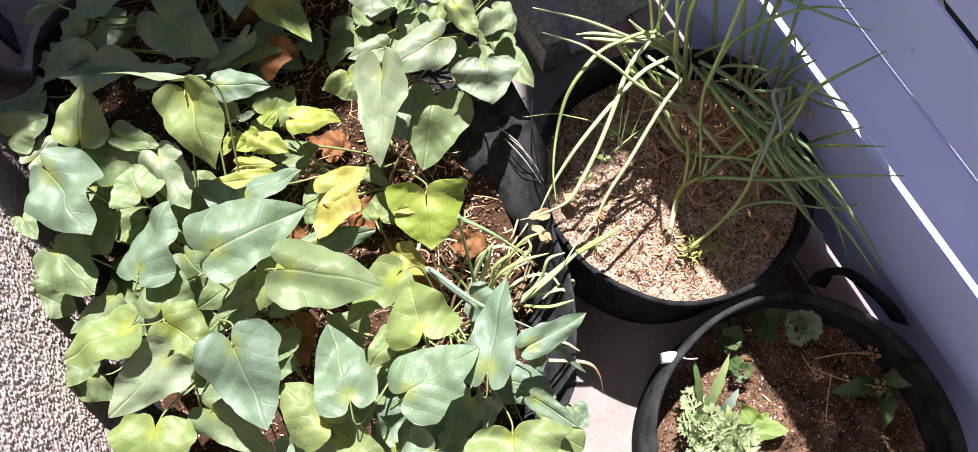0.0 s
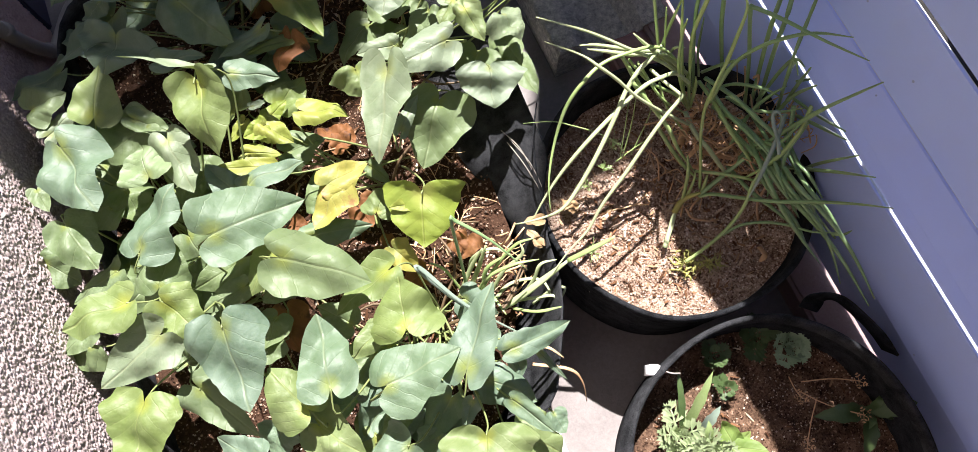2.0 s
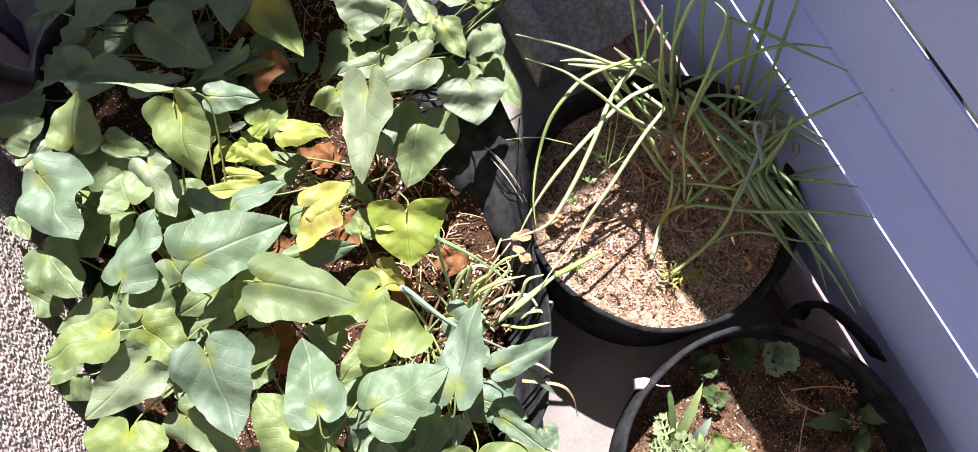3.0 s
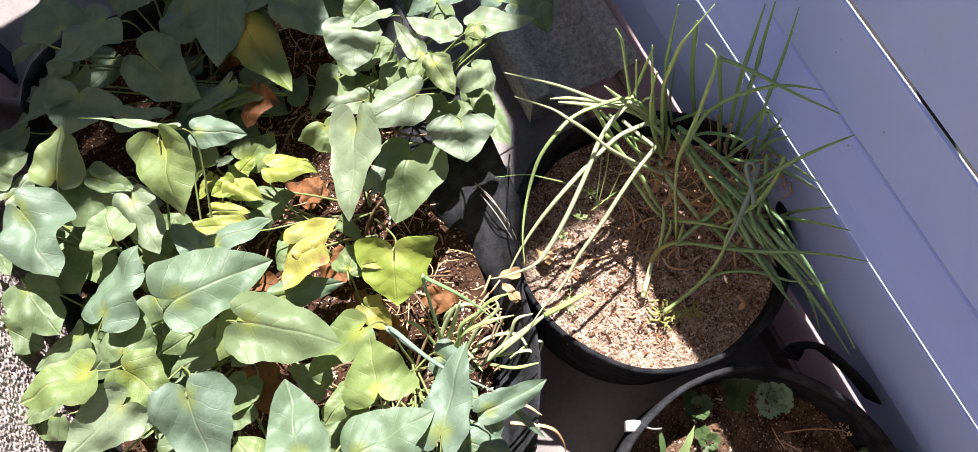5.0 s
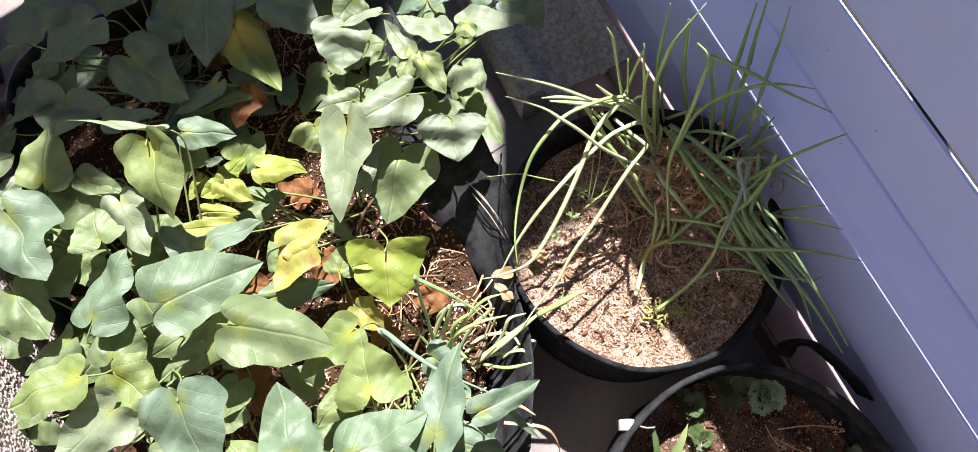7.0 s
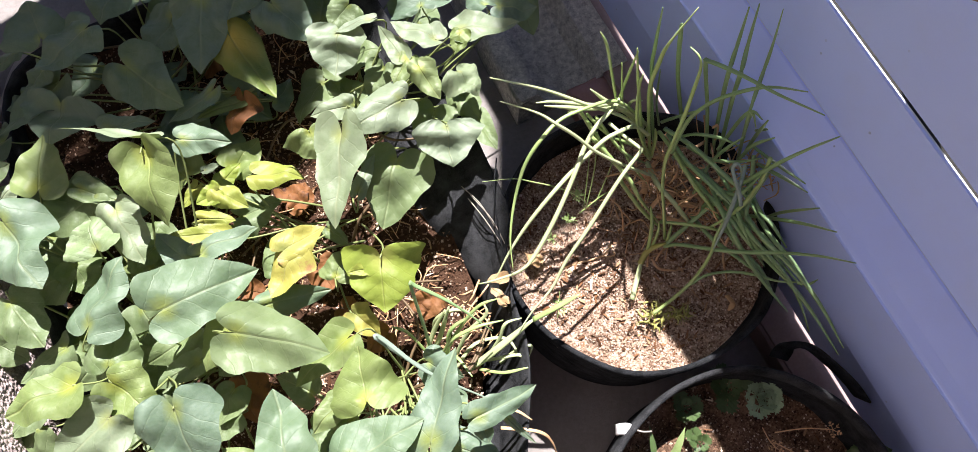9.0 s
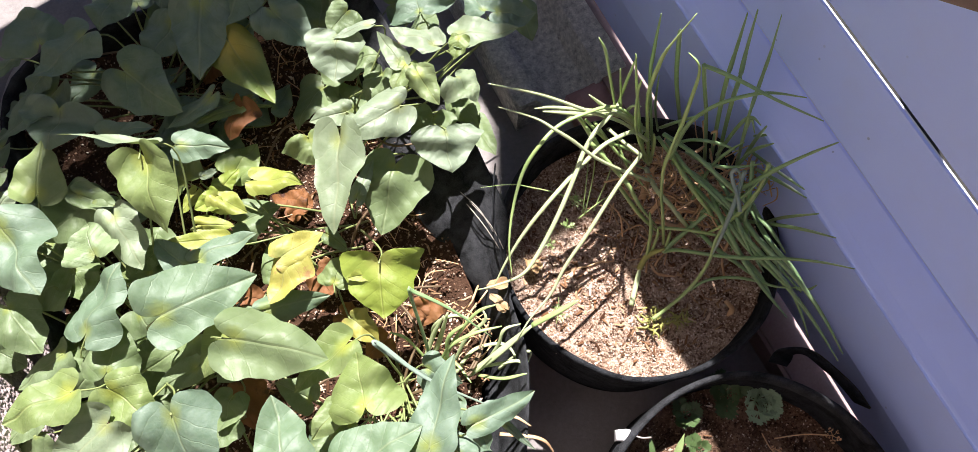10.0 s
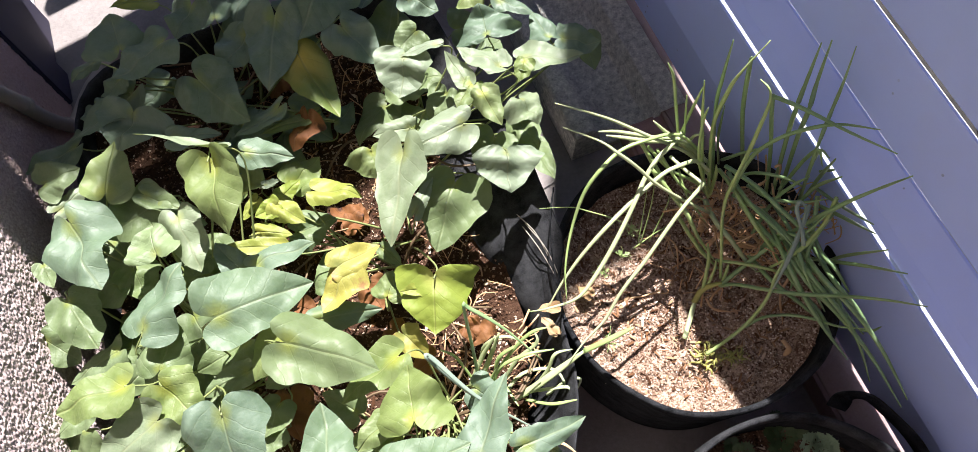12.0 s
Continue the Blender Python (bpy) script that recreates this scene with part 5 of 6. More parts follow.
onion_leaf(onion_clump, SPROUT, 0.0044, (0.398, 0.199, 0.246), (0.414, 0.209, 0.262), (0.435, 0.205, 0.280))
onion_leaf(onion_clump, ONION_LIGHT, 0.0030, (0.413, 0.209, 0.260), (0.423, 0.233, 0.300), (0.427, 0.253, 0.320))
onion_leaf(onion_clump, ONION_LIGHT, 0.0025, (0.419, 0.210, 0.260), (0.429, 0.222, 0.290), (0.431, 0.231, 0.310))
onion_leaf(onion_clump, ONION_LIGHT, 0.0025, (0.437, 0.205, 0.270), (0.444, 0.215, 0.290), (0.448, 0.222, 0.300))
onion_leaf(onion_clump, ONION_LIGHT, 0.0010, (0.363, 0.304, 0.245), (0.387, 0.339, 0.300), (0.397, 0.368, 0.360))
onion_leaf(onion_clump, ONION_LIGHT, 0.0009, (0.362, 0.308, 0.245), (0.384, 0.351, 0.300), (0.392, 0.379, 0.370))
onion_leaf(onion_clump, ONION_LIGHT, 0.0010, (0.378, 0.305, 0.245), (0.409, 0.332, 0.290), (0.416, 0.343, 0.310))
onion_leaf(onion_clump, ONION_LIGHT, 0.0010, (0.353, 0.304, 0.242), (0.394, 0.311, 0.260), (0.416, 0.308, 0.270))
onion_leaf(onion_clump, ONION_LIGHT, 0.0010, (0.363, 0.305, 0.270), (0.338, 0.307, 0.330), (0.312, 0.318, 0.360), (0.281, 0.332, 0.380), (0.259, 0.342, 0.390), (0.219, 0.351, 0.400))
onion_leaf(onion_clump, STRAW, 0.0056, (0.451, 0.290, 0.252), (0.460, 0.306, 0.268), (0.475, 0.318, 0.290))
onion_leaf(onion_clump, STRAW, 0.0050, (0.480, 0.324, 0.290), (0.486, 0.312, 0.300), (0.496, 0.301, 0.280))
onion_leaf(onion_clump, STRAW, 0.0060, (0.474, 0.266, 0.256), (0.494, 0.249, 0.262), (0.519, 0.234, 0.262))
onion_leaf(onion_clump, STRAW, 0.0044, (0.453, 0.253, 0.250), (0.475, 0.230, 0.258), (0.501, 0.212, 0.258))
onion_leaf(onion_clump, STRAW, 0.0036, (0.450, 0.267, 0.252), (0.475, 0.273, 0.268), (0.501, 0.255, 0.265))
onion_leaf(onion_clump, STRAW, 0.0040, (0.500, 0.270, 0.262), (0.516, 0.253, 0.262), (0.520, 0.227, 0.256))
onion_leaf(onion_clump, STRAW, 0.0026, (0.481, 0.296, 0.300), (0.487, 0.292, 0.320), (0.487, 0.283, 0.310), (0.477, 0.279, 0.290))
onion_leaf(onion_clump, STRAW, 0.0020, (0.485, 0.274, 0.280), (0.505, 0.268, 0.310), (0.531, 0.255, 0.300))
onion_leaf(onion_clump, STRAW, 0.0020, (0.491, 0.236, 0.265), (0.505, 0.211, 0.275), (0.536, 0.203, 0.275))
onion_leaf(onion_clump, STRAW, 0.0022, (0.533, 0.339, 0.360), (0.536, 0.323, 0.330), (0.542, 0.320, 0.320))
onion_leaf(onion_clump, STRAW, 0.0022, (0.546, 0.334, 0.350), (0.543, 0.314, 0.330), (0.540, 0.305, 0.310))
onion_leaf(onion_clump, STRAW, 0.0030, (0.533, 0.304, 0.380), (0.538, 0.302, 0.385), (0.537, 0.295, 0.375), (0.536, 0.292, 0.360))
onion_leaf(onion_clump, STRAW, 0.0026, (0.506, 0.312, 0.320), (0.518, 0.300, 0.340), (0.534, 0.303, 0.340))
onion_leaf(onion_clump, STRAW, 0.0024, (0.417, 0.199, 0.245), (0.421, 0.182, 0.242), (0.443, 0.169, 0.240))
onion_leaf(onion_clump, STRAW, 0.0044, (0.492, 0.108, 0.238), (0.491, 0.094, 0.245), (0.482, 0.088, 0.240))
onion_leaf(onion_clump, STRAW, 0.0022, (0.531, 0.182, 0.270), (0.514, 0.165, 0.250), (0.502, 0.128, 0.240))
onion_leaf(planter_onion, ONION, 0.0031, (0.073, 0.181, 0.255), (0.080, 0.217, 0.330), (0.085, 0.256, 0.420), (0.091, 0.254, 0.420), (0.123, 0.224, 0.390), (0.159, 0.183, 0.330))
onion_leaf(planter_onion, ONION_GREY, 0.0034, (0.072, 0.171, 0.260), (0.051, 0.183, 0.360), (0.027, 0.211, 0.430), (0.032, 0.209, 0.430), (0.065, 0.157, 0.400), (0.123, 0.102, 0.340))
onion_leaf(planter_onion, ONION_PALE, 0.0053, (0.114, 0.160, 0.260), (0.150, 0.163, 0.290), (0.213, 0.175, 0.330))
onion_leaf(planter_onion, ONION_LIGHT, 0.0040, (0.213, 0.175, 0.330), (0.242, 0.174, 0.350), (0.274, 0.174, 0.370))
onion_leaf(planter_onion, ONION_LIGHT, 0.0028, (0.074, 0.180, 0.260), (0.103, 0.192, 0.330), (0.138, 0.191, 0.360), (0.174, 0.185, 0.360))
onion_leaf(planter_onion, ONION_PALE, 0.0033, (0.063, 0.197, 0.250), (0.091, 0.222, 0.290), (0.114, 0.233, 0.330))
onion_leaf(planter_onion, ONION_LIGHT, 0.0030, (0.093, 0.180, 0.260), (0.109, 0.208, 0.310), (0.144, 0.211, 0.340))
onion_leaf(planter_onion, ONION_PALE, 0.0036, (0.075, 0.201, 0.250), (0.095, 0.213, 0.280), (0.120, 0.235, 0.330))
onion_leaf(planter_onion, ONION_LIGHT, 0.0027, (0.071, 0.203, 0.250), (0.058, 0.231, 0.300), (0.042, 0.243, 0.320))
onion_leaf(planter_onion, ONION_PALE, 0.0027, (0.098, 0.169, 0.255), (0.135, 0.186, 0.270), (0.175, 0.174, 0.280), (0.182, 0.142, 0.280))
onion_leaf(planter_onion, ONION_PALE, 0.0027, (0.124, 0.165, 0.260), (0.156, 0.154, 0.280), (0.183, 0.144, 0.290), (0.182, 0.123, 0.280))
onion_leaf(planter_onion, ONION_LIGHT, 0.0025, (0.079, 0.189, 0.250), (0.103, 0.180, 0.280), (0.113, 0.145, 0.290))
onion_leaf(planter_onion, STRAW, 0.0024, (0.120, 0.070, 0.300), (0.162, 0.046, 0.300), (0.175, 0.026, 0.270), (0.176, 0.001, 0.220))
onion_leaf(planter_onion, STRAW, 0.0021, (0.113, 0.092, 0.310), (0.143, 0.082, 0.320), (0.160, 0.062, 0.310))
onion_leaf(planter_onion, ONION_LIGHT, 0.0027, (0.127, 0.152, 0.270), (0.152, 0.132, 0.300), (0.182, 0.123, 0.320))
onion_leaf(planter_onion, STRAW, 0.0014, (0.199, 0.178, 0.300), (0.190, 0.169, 0.270), (0.175, 0.142, 0.260))
onion_leaf(planter_onion, ONION_PALE, 0.0027, (0.105, 0.184, 0.260), (0.131, 0.200, 0.300), (0.160, 0.206, 0.330), (0.162, 0.220, 0.340))
onion_leaf(planter_onion, ONION_PALE, 0.0025, (0.144, 0.165, 0.260), (0.166, 0.176, 0.290), (0.180, 0.188, 0.310), (0.203, 0.186, 0.310))
onion_leaf(planter_onion, ONION_PALE, 0.0022, (0.155, 0.150, 0.260), (0.185, 0.155, 0.280), (0.202, 0.151, 0.280), (0.192, 0.139, 0.270))
onion_leaf(planter_onion, ONION_LIGHT, 0.0027, (0.090, 0.191, 0.260), (0.125, 0.207, 0.320), (0.154, 0.214, 0.360), (0.178, 0.211, 0.370))
onion_leaf(planter_onion, ONION_PALE, 0.0027, (0.086, 0.223, 0.260), (0.101, 0.234, 0.300), (0.127, 0.230, 0.320), (0.148, 0.216, 0.310))


def straw_wisps(clump, centre, count, reach, seed, low, high):
    """Dry skins and threads lying round the onion crown."""
    rng = random.Random(seed)
    for k in range(count):
        w = rng.uniform(0, 6.28)
        a = Vector(centre) + Vector((rng.uniform(-reach, reach), rng.uniform(-reach, reach) * 0.7, rng.uniform(low, high)))
        d = Vector((math.cos(w), math.sin(w), 0)) * rng.uniform(0.02, 0.055)
        b = a + d * 0.5 + Vector((rng.uniform(-0.012, 0.012), rng.uniform(-0.012, 0.012), rng.uniform(-0.004, 0.018)))
        c = a + d + Vector((rng.uniform(-0.014, 0.014), rng.uniform(-0.014, 0.014), rng.uniform(-0.018, 0.006)))
        pts = smooth_line([p - clump.location for p in (a, b, c)], 5)
        v, f = tube(pts, [rng.uniform(0.0007, 0.0019)] * len(pts), 5, 0.5)
        part("straw", mesh_of("straw", v, f, STRAW), clump, "dry straw leaf")


straw_wisps(onion_clump, (0.470, 0.300, 0.270), 45, 0.032, 5, -0.035, 0.045)
straw_wisps(onion_clump, (0.520, 0.250, 0.285), 40, 0.040, 15, -0.035, 0.055)
straw_wisps(onion_clump, (0.575, 0.235, 0.315), 50, 0.030, 6, -0.01, 0.03)
straw_wisps(onion_clump, (0.440, 0.240, 0.243), 24, 0.07, 7, -0.004, 0.004)
straw_wisps(planter_onion, (0.115, 0.225, 0.254), 18, 0.055, 8, -0.006, 0.016)


def rng_tuft(plant, count, spread, height, radius, material, seed, leafy=0):
    """A small sprouting tuft: thin stems from one root, each with a few tiny blades."""
    rng = random.Random(seed)
    for k in range(count):
        w = rng.uniform(0, 6.28)
        r = spread * rng.uniform(0.3, 1)
        tip = Vector((math.cos(w) * r, math.sin(w) * r, height * rng.uniform(0.4, 1)))
        pts = smooth_line([(0, 0, -0.004), tip * 0.5 + Vector((0, 0, height * 0.25)), tip], 4)
        v, f = tube(pts, [radius * (1 - 0.5 * i / len(pts)) for i in range(len(pts))], 5)
        stem = part("stem", mesh_of("stem", v, f, material), plant)
        for j in range(leafy):
            p = pts[min(len(pts) - 1, 2 + j * 2)]
            me = feather_leaf(rng.uniform(0.007, 0.013), 0.55, 2, rng.randint(0, 999), material)
            ob = part("leaflet", me, stem)
            ob.matrix_basis = leaf_pose(p, rng.uniform(0, 360), rng.uniform(-10, 40), rng.uniform(-20, 20))


def curly_tuft(plant, clumps, material, seed):
    """Low matted sprouts: short curled stems in a few clumps, each ending in a pair of tiny seed leaves."""
    rng = random.Random(seed)
    for cx, cy, count, reach in clumps:
        for k in range(count):
            w, r = rng.uniform(0, 6.28), reach * math.sqrt(rng.random())
            a = Vector((cx + math.cos(w) * r, cy + math.sin(w) * r, -0.003))
            h, ln, turn = rng.uniform(0, 6.28), rng.uniform(0.006, 0.014), rng.uniform(-1.6, 1.6)
            pts = [a]
            for i in range(1, 6):
                h += turn / 5
                pts.append(pts[-1] + Vector((math.cos(h), math.sin(h), 0.9 - 0.32 * i)) * ln / 5)
            v, f = tube(pts, [0.0016, 0.0017, 0.0016, 0.0014, 0.0012, 0.0008], 5)
            stem = part("stem", mesh_of("stem", v, f, material), plant)
            for side in (-1, 1):
                ob = part("leaflet", feather_leaf(rng.uniform(0.004, 0.007), 0.5, 1, rng.randint(0, 999), material), stem)
                ob.matrix_basis = leaf_pose(pts[-1], math.degrees(h) - 90 + side * rng.uniform(25, 60), rng.uniform(-10, 35), 0)


def feather_leaf(length, aspect, lobes, seed, material, slim=1.0):
    """A herb leaf cut into toothed lobes: a midrib strip, pairs of lobes leaning forward and one at the tip."""
    rng = random.Random(seed)
    verts, faces = [], []

    def level(s):
        return length * (0.12 * math.sin(s * 2.4) - 0.20 * s * s)

    def lobe(y, ang, size):
        o = len(verts)
        c = Vector((0, y, level(y / length)))
        d = Vector((math.sin(ang), math.cos(ang), 0))
        n = Vector((d.y, -d.x, 0))
        verts.append(tuple(c))
        for k, (f, w) in enumerate(((0.35, -0.13), (0.66, -0.31), (0.70, -0.15), (0.98, -0.17), (0.88, 0.0), (1.06, 0.09), (0.76, 0.15), (0.80, 0.32), (0.35, 0.13))):
            q = size * rng.uniform(0.9, 1.1)
            p = c + d * f * q + n * w * q * slim
            verts.append((p.x, p.y, p.z + q * (0.22 * f - 0.10 * f * f + 0.10 * abs(w))))
        for k in range(1, 9):
            faces.append((o, o + k, o + k + 1))

    for i in range(1, lobes + 1):
        s = 0.22 + 0.55 * i / lobes
        size = length * aspect * 0.5 * (0.55 + 0.75 * math.sin(math.pi * (0.15 + 0.7 * i / lobes)))
        for side in (-1, 1):
            lobe(s * length, side * (1.05 - 0.25 * i / lobes), size)
    lobe(length * 0.76, 0.0, length * 0.30)
    o = len(verts)
    for s in (0.0, 0.3, 0.6, 0.85):
        w = length * 0.045 * (1.2 - s)
        verts.extend([(-w, s * length, level(s) + 0.0003), (w, s * length, level(s) + 0.0003)])
    for i in range(3):
        faces.append((o + 2 * i, o + 2 * i + 1, o + 2 * i + 3, o + 2 * i + 2))
    return mesh_of("leaf", verts, faces, material, False)


def rosette(name, at, count, size, label, material, seed, lobes=3, lift=25, aspect=0.85, slim=1.0):
    rng = random.Random(seed)
    plant = thing(name, at, label, "plant", "herbs in the grow bag")
    for k in range(count):
        ring = k / count
        ob = part("leaf", feather_leaf(size * rng.uniform(0.7, 1.1) * (1 - 0.45 * ring), aspect, lobes, seed * 31 + k, material, slim), plant)
        ob.matrix_basis = leaf_pose((0, 0, 0.004 + 0.012 * ring), k * 137.5 + rng.uniform(-12, 12), lift * (0.5 + ring) + rng.uniform(-8, 8), rng.uniform(-15, 15))
    return plant


HERB_GREY = rough_mat("herb_grey", (0.22, 0.33, 0.19), (0.40, 0.52, 0.34), 60, 0.5, 0.2, 0.0006)
HERB_PALE = rough_mat("herb_pale", (0.22, 0.30, 0.13), (0.42, 0.48, 0.28), 70, 0.5, 0.2, 0.0006)
HERB_DARK_SHADED = rough_mat("herb_dark_shaded", (0.040, 0.075, 0.022), (0.085, 0.13, 0.045), 60, 0.45, 0.2, 0.0006)
IRIS = rough_mat("iris_blade", (0.20, 0.29, 0.09), (0.33, 0.41, 0.18), 40, 0.45, 0.2, 0.0006)
rosette("chrysanthemum_plant", (0.472, -0.037, 0.214), 16, 0.035, "grey-green rosette of lobed chrysanthemum leaves", HERB_GREY, 3, 2, 48, 0.9, 1.6)
# seedlings by the rim take the dark herb green: its shade put into the colour
rosette("chrysanthemum_plant", (0.366, -0.007, 0.210), 7, 0.028, "small green seedling with lobed leaves beside the rim", HERB_DARK_SHADED, 4, 3, 25, 0.95, 1.5)
rosette("chrysanthemum_plant", (0.434, -0.006, 0.210), 9, 0.034, "dull green seedling in the shade of the rim", HERB_DARK_SHADED, 5, 3, 25, 0.95, 1.5)
rosette("chrysanthemum_plant", (0.363, -0.057, 0.209), 6, 0.022, "tiny dark seedling with lobed leaves", HERB_DARK_SHADED, 6, 3, 25, 0.95, 1.5)
for k, (x, y) in enumerate(((0.259, -0.109), (0.285, -0.125), (0.272, -0.088), (0.311, -0.130), (0.296, -0.145), (0.259, -0.145))):
    rosette("mugwort_plant", (x, y, 0.214), 9, 0.046, "pale feathery herb seedling in the sun", HERB_PALE, 20 + k, 3, 52, 0.75, 1.0)


def strap_leaf(plant, a, b, width, material, bow=0.01):
    """A flat blade from root to tip, keeled along its middle."""
    a, b = Vector(a) - plant.location, Vector(b) - plant.location
    d = b - a
    side = d.cross(Vector((0, 0, 1))).normalized()
    verts, faces = [], []
    for i in range(13):
        s = i / 12
        w = width * 0.5 * (math.sin(math.pi * min(0.999, 0.12 + s * 0.88)) ** 0.9) * (1 + 0.12 * math.sin(s * 23 + width * 999))
        c = a + d * s + Vector((0, 0, bow * math.sin(math.pi * s)))
        verts += [c - side * w + Vector((0, 0, w * 0.5)), c, c + side * w + Vector((0, 0, w * 0.5))]
    for i in range(12):
        o = i * 3
        faces += [(o, o + 1, o + 4, o + 3), (o + 1, o + 2, o + 5, o + 4)]
    part("leaf", mesh_of("leaf", verts, faces, material), plant)


grass_plant = thing("iris_seedling", (0.293, -0.088, 0.210), "upright pale green sword leaves at the edge of the bag", "plant", "herbs in the grow bag")
strap_leaf(grass_plant, (0.278, -0.090, 0.210), (0.338, -0.025, 0.290), 0.014, IRIS)
strap_leaf(grass_plant, (0.295, -0.098, 0.210), (0.335, -0.071, 0.260), 0.014, ONION_GREY)
strap_leaf(grass_plant, (0.282, -0.087, 0.210), (0.305, -0.005, 0.250), 0.010, HERB_DARK_SHADED)
strap_leaf(grass_plant, (0.301, -0.119, 0.210), (0.314, -0.083, 0.250), 0.013, IRIS)
leafy_greens = thing("leafy_green_plant", (0.531, -0.154, 0.206), "dark broad-leaved greens lying on the soil", "plant", "herbs in the grow bag")
for tip, wd in (((0.587, -0.166, 0.245), 0.028), ((0.455, -0.133, 0.226), 0.026), ((0.496, -0.208, 0.218), 0.022), ((0.550, -0.140, 0.235), 0.012), ((0.516, -0.175, 0.228), 0.012), ((0.566, -0.179, 0.222), 0.014)):
    strap_leaf(leafy_greens, (0.531, -0.154, 0.212), tip, wd, HERB_DARK_SHADED, 0.014)
broad_herb = thing("broadleaf_seedling", (0.337, -0.130, 0.206), "bright green curled broadleaf seedling in the sun", "plant", "herbs in the grow bag")
for hd, pt, ln, wd in ((8, 38, 0.052, 0.036), (-118, 12, 0.050, 0.032), (-72, 6, 0.036, 0.024)):
    ob = part("leaf", leaf_blade(ln, wd, 0.5, 0.3, 0.12, int(hd) + 800, LEAF["lg"]), broad_herb)
    ob.matrix_basis = leaf_pose((0, 0, 0.014), hd, pt, 0)
dead_stalk = thing("withered_stalk", (0.470, -0.113, 0.218), "thin withered stalks with dried flower heads", "plant", "herbs in the grow bag")
for a, b, c in (((0.463, -0.085, 0.222), (0.499, -0.096, 0.235), (0.530, -0.112, 0.240)), ((0.457, -0.096, 0.216), (0.478, -0.125, 0.232), (0.519, -0.156, 0.228)), ((0.472, -0.112, 0.226), (0.452, -0.135, 0.224), (0.434, -0.163, 0.216)), ((0.455, -0.073, 0.210), (0.453, -0.091, 0.216), (0.457, -0.104, 0.212))):
    pts = smooth_line([Vector(p) - dead_stalk.location for p in (a, b, c)], 6)
    v, f = tube(pts, [0.0009] * len(pts), 5)
    stem = part("stem", mesh_of("stem", v, f, STRAW), dead_stalk)
    for k in range(5):
        ob = part("dried_flower", feather_leaf(0.012, 0.6, 2, k + int(a[0] * 999), STRAW), stem)
        ob.matrix_basis = leaf_pose(pts[-1], k * 72, 20, 10 * k)
sprout = thing("sprout", (0.383, 0.126, 0.238), "small yellow-green sprout in the gritty soil", "plant")
curly_tuft(sprout, ((0.0, 0.0, 24, 0.020), (0.034, -0.014, 14, 0.014), (0.016, -0.010, 8, 0.012)), SPROUT, 9)
for k, (x, y) in enumerate(((0.300, 0.285), (0.265, 0.190), (0.335, 0.300), (0.360, 0.330))):
    weed = thing("weed_seedling", (x, y, 0.236), "thin pale weed seedlings near the bag rim", "plant", "weeds in the onion bag")
    rng_tuft(weed, 7, 0.020, 0.026, 0.0006, ONION_LIGHT, 40 + k, 1)

# dry roots and threads on the planter soil
rng = random.Random(77)
rv, rf = [], []
for k in range(150):
    x, y = rng.uniform(-0.12, 0.15), rng.uniform(0.16, 0.82)
    w, ln = rng.uniform(0, 6.28), rng.uniform(0.02, 0.07)
    pts = [(x, y, 0.246), (x + math.cos(w) * ln * 0.4 + rng.uniform(-0.01, 0.01), y + math.sin(w) * ln * 0.4, 0.252 + rng.uniform(0, 0.012)), (x + math.cos(w + 0.5) * ln, y + math.sin(w + 0.5) * ln, 0.245)]
    line = smooth_line(pts, 5)
    v, f = tube(line, [rng.uniform(0.0004, 0.0010)] * len(line), 5)
    rf += [tuple(i + len(rv) for i in q) for q in f]
    rv += v
tagged(new("root_litter", mesh_of("root_litter", rv, rf, STRAW)), "thin dry roots and stem threads on the planter soil", "roots", kind="stuff")



def soil_litter(centre, reach, count, seed, label, inside, height):
    """Bark chips, curled skins and broken straws strewn over a soil bed."""
    rng = random.Random(seed)
    verts, faces = [], []
    while count:
        x, y = centre[0] + rng.uniform(-1, 1) * reach[0], centre[1] + rng.uniform(-1, 1) * reach[1]
        if not inside(x, y):
            continue
        count -= 1
        w, ln, wd, arch = rng.uniform(0, 6.28), rng.uniform(0.004, 0.016), rng.uniform(0.0012, 0.0042), rng.uniform(0.0, 0.35)
        d, n = Vector((math.cos(w), math.sin(w), rng.uniform(-0.25, 0.25))), Vector((-math.sin(w), math.cos(w), rng.uniform(-0.4, 0.4)))
        o, base = len(verts), Vector((x, y, height(x, y) + 0.0035))
        for k in range(4):
            f = k / 3 - 0.5
            c = base + d * ln * f + Vector((0, 0, ln * arch * (0.25 - f * f)))
            r = wd * (0.5 + 0.5 * math.cos(f * 2.6)) * rng.uniform(0.7, 1.1) / 2
            verts += [c - n * r, c + n * r, c + n * r * 0.9 - Vector((0, 0, 0.0008)), c - n * r * 0.9 - Vector((0, 0, 0.0008))]
        for k in range(3):
            for j in range(4):
                faces.append((o + 4 * k + j, o + 4 * k + (j + 1) % 4, o + 4 * k + 4 + (j + 1) % 4, o + 4 * k + 4 + j))
    tagged(new("soil_litter", mesh_of("soil_litter", verts, faces, LITTER, False)), label, "litter", kind="stuff")


